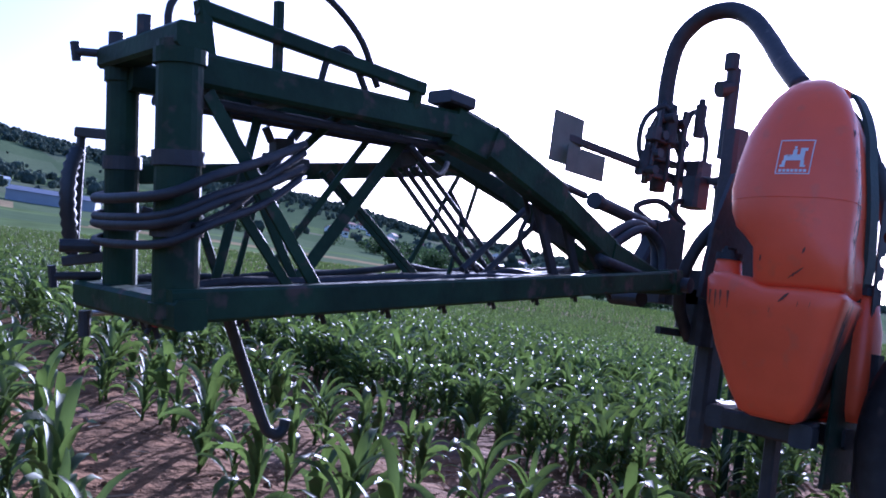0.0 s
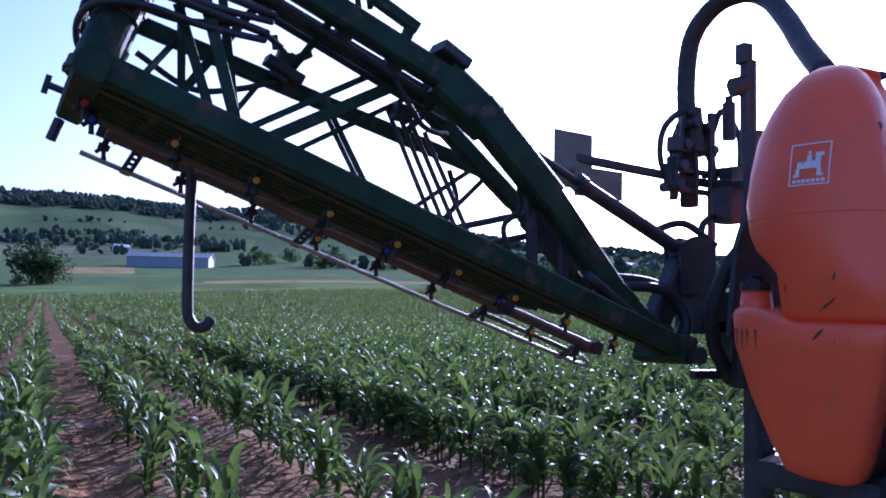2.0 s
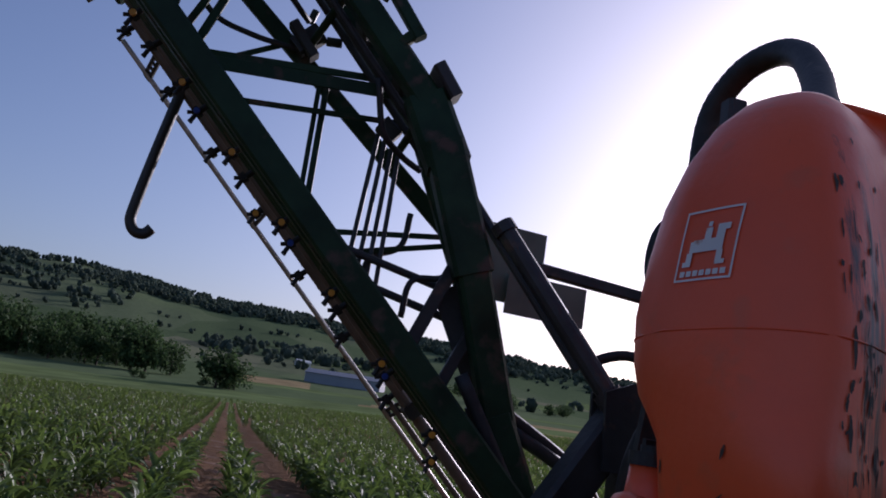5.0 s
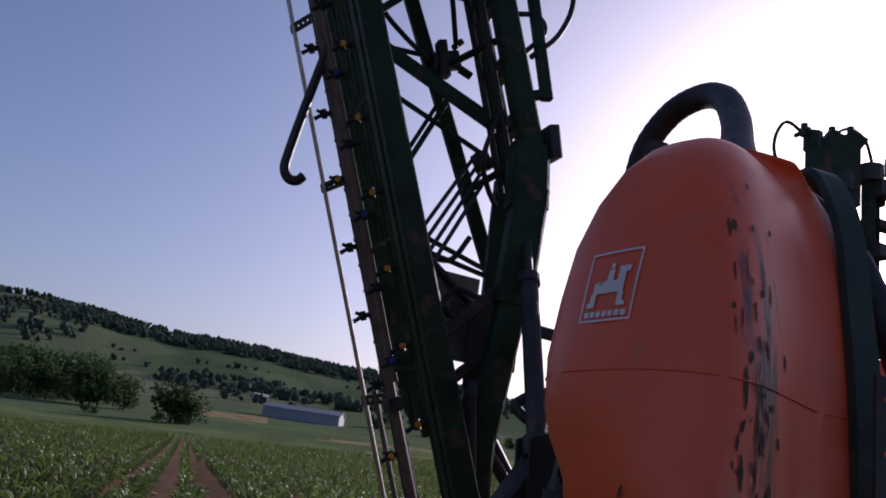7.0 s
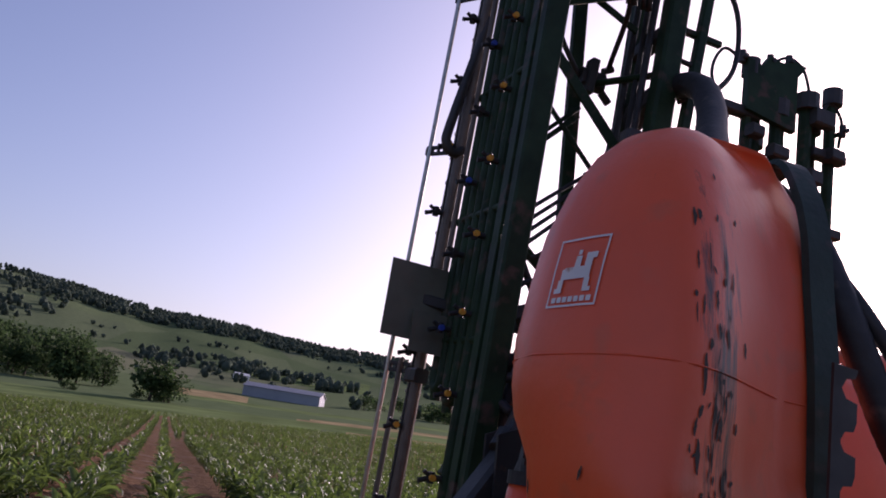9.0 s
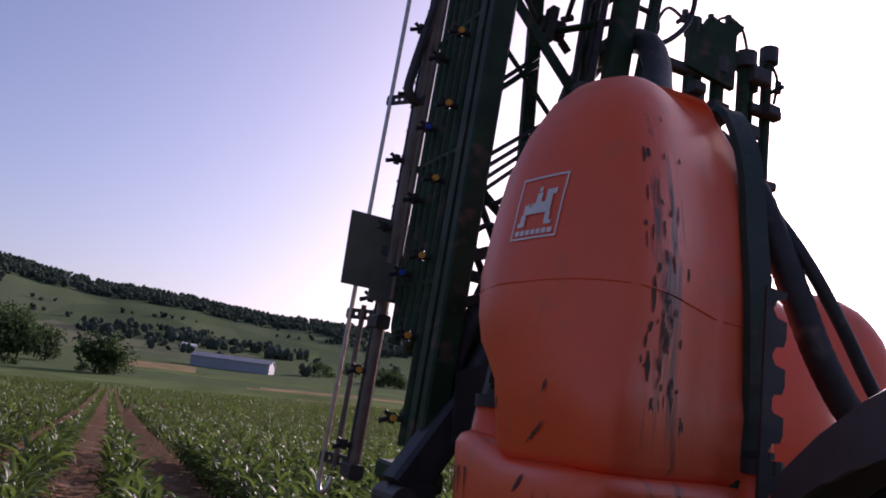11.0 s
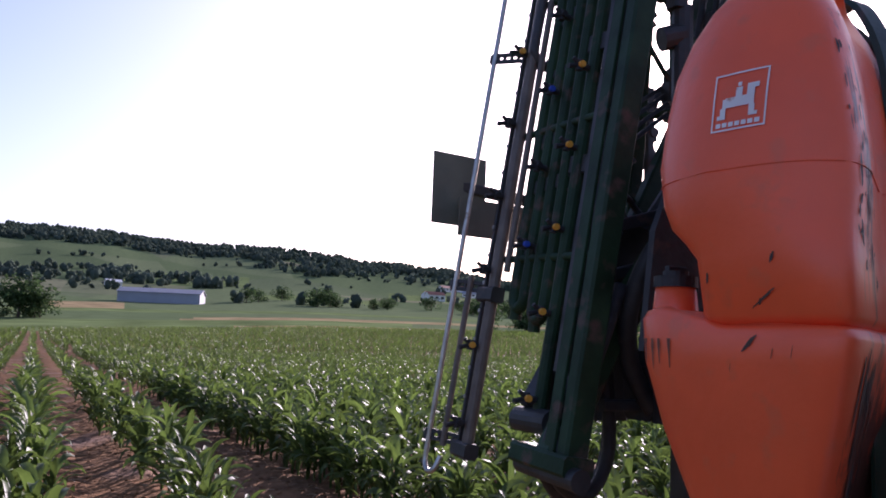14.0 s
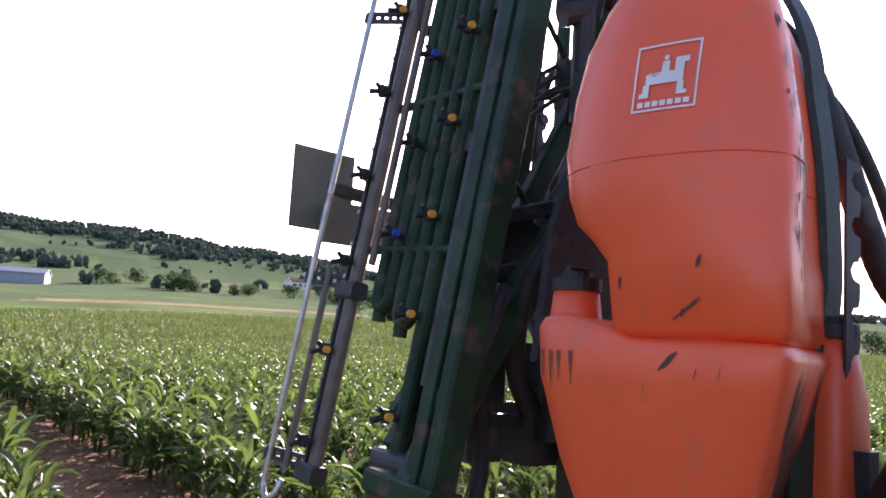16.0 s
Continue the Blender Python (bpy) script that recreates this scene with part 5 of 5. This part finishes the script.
# ---- tractor wheel and mudguard ----
def build_wheel():
    tw = thing("tractor_wheel", "large black tractor rear tyre under a grey mudguard", "wheel")
    x0, x1, c = 1.36, 1.72, Vector((0, 0.20, 0.60))
    k0 = 0.635 / 0.68
    bm = bmesh.new()
    n, rings = 48, []
    prof = ((x0 + 0.05, 0.36), (x0 + 0.01, 0.44), (x0, 0.54), (x0 + 0.02, 0.60), (x0 + 0.06, 0.635), (x1 - 0.06, 0.635), (x1 - 0.02, 0.60), (x1, 0.54), (x1 - 0.01, 0.44), (x1 - 0.05, 0.36))
    for k in range(n):
        a = k * math.tau / n
        rings.append([bm.verts.new((x, c.y + r * k0 * math.cos(a), c.z + r * k0 * math.sin(a))) for x, r in prof])
    for k in range(n):
        s, t = rings[k], rings[(k + 1) % n]
        for i in range(len(prof) - 1):
            bm.faces.new((s[i], s[i + 1], t[i + 1], t[i]))
    bmesh.ops.recalc_face_normals(bm, faces=bm.faces)
    part("tyre", bm, RUBBER, tw, smooth=True)
    for k in range(20):
        for side in (0, 1):
            a = (k + 0.5 * side) * math.tau / 20
            bm = bmesh.new()
            xa, xb = (x0 + 0.045, (x0 + x1) / 2 + 0.02) if side == 0 else (x1 - 0.045, (x0 + x1) / 2 - 0.02)
            p = (xa, c.y + 0.600 * k0 * math.cos(a), c.z + 0.600 * k0 * math.sin(a))
            q = (xb, c.y + 0.632 * k0 * math.cos(a + 0.22), c.z + 0.632 * k0 * math.sin(a + 0.22))
            beam(bm, p, q, 0.034, 0.034)
            part("tread_lug", bm, RUBBER, tw)
    bm = bmesh.new()
    rod(bm, (x0 + 0.08, c.y, c.z), (x0 + 0.11, c.y, c.z), 0.315, 32)
    rod(bm, (x0 + 0.02, c.y, c.z), (x0 + 0.11, c.y, c.z), 0.10, 16)
    part("rim", bm, WHITE, tw)
    fe = thing("mudguard", "grey ribbed plastic mudguard over the tractor wheel", "mudguard")
    bm = bmesh.new()
    rings = []
    for k in range(22):
        a = radians(43 + k * 6.0)
        d = Vector((0, math.cos(a), math.sin(a)))
        w0 = 1.37 - 0.06 * min(1, k / 5)
        o = [(w0, 0.632 - 0.05 * min(1, k / 4)), (w0, 0.66), (w0 + 0.04, 0.68), (1.86, 0.68), (1.86, 0.665), (w0 + 0.035, 0.665), (w0 + 0.012, 0.65), (w0 + 0.012, 0.632 - 0.05 * min(1, k / 4))]
        rings.append([bm.verts.new((x, c.y + d.y * r, c.z + d.z * r)) for x, r in o])
    for s, t in zip(rings, rings[1:]):
        for i in range(8):
            bm.faces.new((s[i], s[(i + 1) % 8], t[(i + 1) % 8], t[i]))
    bm.faces.new(rings[0])
    bm.faces.new(rings[-1][::-1])
    bmesh.ops.recalc_face_normals(bm, faces=bm.faces)
    part("mudguard_shell", bm, FENDER, fe)
    for j in range(5):
        bm = bmesh.new()
        pts = [(1.40 + j * 0.08, c.y + 0.684 * math.cos(radians(46 + k * 9)), c.z + 0.684 * math.sin(radians(46 + k * 9))) for k in range(13)]
        for p, q in zip(pts, pts[1:]):
            beam(bm, p, q, 0.03, 0.014)
        part("mudguard_rib", bm, FENDER, fe)
    # steel brackets that carry the mudguard on the axle
    for s in (0.45, -0.45):
        bm = bmesh.new()
        beam(bm, (1.84, c.y, c.z), (1.84, c.y + 0.67 * math.sin(s), c.z + 0.67 * math.cos(s)), 0.03, 0.05)
        part("mudguard_bracket", bm, DARK, fe)
    bm = bmesh.new()
    rod(bm, (1.43, c.y, c.z), (2.7, c.y, c.z), 0.07, 14)
    part("axle", bm, DARK, tw)


build_wheel()


# ---- trees, woods, buildings ----
def clump_tree(seed, tall, wide, n, s0=0.025, s1=0.06):
    """Leaf quads spread through an uneven crown of several lobes."""
    rng = np.random.default_rng(seed)
    lobes = [(rng.normal(0, 0.22 * wide), rng.normal(0, 0.22 * wide), tall * rng.uniform(0.18, 0.80), wide * rng.uniform(0.25, 0.42)) for _ in range(12)]
    V, Q = [], []
    for _ in range(n):
        lx, ly, lz, lr = lobes[rng.integers(len(lobes))]
        d = rng.normal(size=3)
        d /= np.linalg.norm(d)
        p = np.array([lx, ly, lz]) + d * lr * rng.uniform(0.6, 1.08) * np.array([1, 1, 0.85])
        a = rng.normal(size=3)
        a /= np.linalg.norm(a)
        b2 = np.cross(a, rng.normal(size=3))
        b2 /= np.linalg.norm(b2)
        s = tall * rng.uniform(s0, s1)
        Q.append([len(V) + k for k in range(4)])
        V += [p - a * s, p + b2 * s * 0.7, p + a * s, p - b2 * s * 0.7]
    return np.array(V), np.array(Q)


def canopy(seed):
    """A distant tree: three lumpy lobes and a ragged fringe of leaf quads."""
    rng = np.random.default_rng(seed)
    V, Q = [], []
    for k in range(3):
        cx, cy, cz, r = rng.normal(0, 0.16), rng.normal(0, 0.16), (0.36, 0.58, 0.76)[k], (0.36, 0.32, 0.23)[k] * rng.uniform(0.85, 1.15)
        base = len(V)
        for i in range(5):
            th = math.pi * (0.06 + 0.88 * i / 4)
            for j in range(7):
                ph = j * math.tau / 7 + 0.4 * i
                q = r * rng.uniform(0.78, 1.15)
                V.append((cx + q * math.sin(th) * math.cos(ph), cy + q * math.sin(th) * math.sin(ph), cz + 1.05 * q * math.cos(th)))
        for i in range(4):
            for j in range(7):
                Q.append([base + i * 7 + j, base + (i + 1) * 7 + j, base + (i + 1) * 7 + (j + 1) % 7, base + i * 7 + (j + 1) % 7])
    v2, q2 = clump_tree(seed + 50, 1.0, 1.0, 34, 0.04, 0.085)
    Q += [[len(V) + n for n in row] for row in q2]
    return np.array(V + [tuple(p) for p in v2]), np.array(Q)


TREE_MESHES = []


def build_trees():
    for i in range(5):
        v, q = clump_tree(100 + i, 1.0, 0.8, 900)
        crown = mesh_np("crown", v, q, CROWN)
        bm = bmesh.new()
        rod(bm, (0, 0, -0.03), (0.01, 0, 0.30), 0.030, 8, 0.020)
        rod(bm, (0.01, 0, 0.28), (0.08, 0.05, 0.55), 0.018, 6, 0.006)
        rod(bm, (0.01, 0, 0.28), (-0.10, -0.03, 0.52), 0.016, 6, 0.006)
        rod(bm, (0.01, 0, 0.30), (0.0, -0.08, 0.66), 0.014, 6, 0.005)
        tm = bpy.data.meshes.new("trunk")
        bm.to_mesh(tm)
        bm.free()
        tm.materials.append(BARK)
        TREE_MESHES.append((tm, crown))

    def tree(az, r, tall, k, sx=1.0):
        x, y = r * math.sin(radians(az)), r * math.cos(radians(az))
        t = thing("tree", "dark green broadleaf tree on the meadow slope", "tree", "trees beyond the field")
        t.matrix_world = pose(x, y, float(height(x, y)) - 0.1, 0, 0, (k * 67) % 360) @ Matrix.Diagonal((tall * sx, tall * sx, tall, 1))
        for nm, me in zip(("trunk", "crown"), TREE_MESHES[k % 5]):
            o = new(nm, me)
            o.parent = t

    rng = random.Random(9)
    for i in range(90):  # wooded strip behind the crop
        tree(rng.uniform(-30, -3.0), rng.uniform(225, 300), rng.uniform(7, 15), i, rng.uniform(0.7, 1.05))
    for i, (az, tall) in enumerate(((-0.9, 9.5), (0.3, 6.5), (0.0, 5.5), (-1.7, 2.0), (-5.5, 1.8), (-6.0, 2.2))):
        tree(az, 190, tall, i, 1.25)
    for i in range(40):
        tree(rng.uniform(11.5, 46), rng.uniform(330, 420), rng.uniform(4, 8), i, 1.3)
    for i in range(30):  # loose row at the end of the field
        tree(rng.uniform(29, 68), rng.uniform(132, 190), rng.uniform(2.6, 6.5), i, rng.uniform(0.9, 1.3))

    temps = [canopy(200 + i) for i in range(6)]
    g = np.random.default_rng(11)
    pl = []
    for az0, az1, r0, r1, n in ((-40, 80, 1150, 1530, 4200), (-40, 20, 660, 1250, 1200), (10, 80, 640, 1250, 1000), (-35, -2, 420, 700, 400), (10, 70, 400, 560, 200)):
        az, r = np.radians(g.uniform(az0, az1, n)), g.uniform(r0, r1, n)
        x, y = r * np.sin(az), r * np.cos(az)
        keep = (np.sin(x * 0.009 + 1) * np.sin(y * 0.011) + 0.35 * np.sin(x * 0.03) > (0.38 if r0 < 1100 else -0.9))
        keep &= ~((np.degrees(az) > 2) & (np.degrees(az) < 15) & (r < 640))
        x, y, r = x[keep], y[keep], r[keep]
        pl.append(np.stack([x, y, height(x, y) - 1, g.uniform(0, 6.28, len(x)), g.uniform(6, 12.5, len(x))], -1))
    for r, a0, a1, wob in ((360, 8, 60, 8), (430, -35, 40, 14), (520, 2, 60, 18), (560, -38, 4, 14), (680, -30, 55, 22), (820, -38, 60, 30), (980, -38, 60, 30), (1120, -38, 60, 36)):
        n = int((a1 - a0) * r / 620)
        az = np.radians(g.uniform(a0, a1, n))
        az = az[np.sin(az * 37 + r) > -0.35]
        rr = r + wob * np.sin(az * 9 + r) + g.normal(0, 4, len(az))
        x, y = rr * np.sin(az), rr * np.cos(az)
        keep = ~((np.abs(np.degrees(az) - 7.4) < 4) & (rr < 400))
        x, y = x[keep], y[keep]
        pl.append(np.stack([x, y, height(x, y) - 0.6, g.uniform(0, 6.28, len(x)), g.uniform(3.0, 7.5, len(x))], -1))
    woods = scatter("far_woods", temps, np.concatenate(pl), "dark distant woods along the hills with haze put into their colour", FARWOOD)
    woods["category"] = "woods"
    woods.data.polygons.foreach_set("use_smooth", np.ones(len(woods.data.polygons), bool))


build_trees()


def house(az, r, wide, deep, tall, roof, wall_m, roof_m, turn, name, label, cat, windows=0, group=""):
    x, y = r * math.sin(radians(az)), r * math.cos(radians(az))
    h = thing(name, label, cat, group)
    h.matrix_world = pose(x, y, float(height(x, y)) - 0.6, 0, 0, turn)
    tall += 0.6
    bm = bmesh.new()
    a, d = wide / 2, deep / 2
    vs = [bm.verts.new(p) for p in ((-a, -d, 0), (a, -d, 0), (a, d, 0), (-a, d, 0), (-a, -d, tall), (a, -d, tall), (a, d, tall), (-a, d, tall), (-a, 0, tall + roof), (a, 0, tall + roof))]
    for f in ((0, 1, 5, 4), (2, 3, 7, 6), (1, 2, 6, 9, 5), (3, 0, 4, 8, 7)):
        bm.faces.new([vs[i] for i in f])
    part("wall", bm, wall_m, h)
    e = 0.4
    bm = bmesh.new()
    for s in (-1, 1):
        plate(bm, ((-a - e, s * (d + e), tall - roof * e / d), (a + e, s * (d + e), tall - roof * e / d), (a + e, 0, tall + roof + 0.02), (-a - e, 0, tall + roof + 0.02)), 0.25, (0, 0, 1))
    part("roof", bm, roof_m, h)
    for k in range(windows):
        u = -a + wide * (k + 0.5) / windows
        bm = bmesh.new()
        plate(bm, ((u - wide / windows * 0.28, -d - 0.05, tall * 0.42), (u + wide / windows * 0.28, -d - 0.05, tall * 0.42), (u + wide / windows * 0.28, -d - 0.05, tall * 0.75), (u - wide / windows * 0.28, -d - 0.05, tall * 0.75)), 0.12, (0, 1, 0))
        part("window", bm, GLASSD, h)


house(7.4, 345, 31, 12, 3.6, 1.8, PANEL, ROOFBLUE, -20, "farm_shed", "long pale blue farm shed with a low blue-grey roof", "shed", 0)
house(4.35, 560, 9, 7, 3.0, 1.5, PLASTER, PLASTER, 10, "white_barn", "small white barn on the hillside", "barn", 2)
rv = random.Random(21)
for i in range(20):
    house(rv.uniform(25, 42), rv.uniform(620, 950), rv.uniform(9, 16), 8, rv.uniform(3, 5), 2.4, PLASTER, TILE if i % 5 else ROOFBLUE, rv.uniform(-50, 50), "village_house", "white plastered village house with a pitched roof", "house", 3, "village houses")


# ---- what moves ----
def up_to(p, q):
    """A pose at p whose -z looks at q."""
    return look(p, q)


SWING = [(0, 27), (0.5, 22), (1, 20), (1.5, 7), (2, -2), (2.5, -6), (3, -10), (4, -14), (6.5, -9), (7.5, -13), (16, -12)]
LIFT = [(0, 0.89), (1.5, 0.915), (4, 0.90), (6.5, 0.88), (9, 0.84), (12.5, 0.82), (14.5, 0.70), (16, 0.67)]
FAR = [(0, 2.75, 0.0), (6.5, 2.62, 0.66), (7.5, 2.48, 0.85), (9, 2.36, 0.98), (12.5, 2.36, 0.95), (16, 2.36, 0.72)]


def motions():
    walk(boom, [(t, boom_pose(*row)) for t, *row in FOLD])
    walk(hook, [(t, pose(-1.477, -0.038, 0.125, 0, -a - float(np.interp(t, [s[0] for s in SWING], [s[1] for s in SWING])), 0)) for t, a, *_ in FOLD])
    walk(lift, [(t, pose(-0.009 * max(0.0, t - 9), 0, z)) for t, z in LIFT])
    walk(far_boom, [(t, pose(x, 2.3, z)) for t, x, z in FAR])
    ends = []
    for t, *row in FOLD:
        p = boom_pose(*row) @ Vector((-0.88, -0.34, 0.575))
        q = Vector((1.27, 1.64, 0.40 + float(np.interp(t, [s[0] for s in LIFT], [s[1] for s in LIFT]))))
        ends.append((t, p, q))
    walk(ram_cyl, [(t, up_to(q, p)) for t, p, q in ends])
    walk(ram_pis, [(t, up_to(p, q)) for t, p, q in ends])


motions()
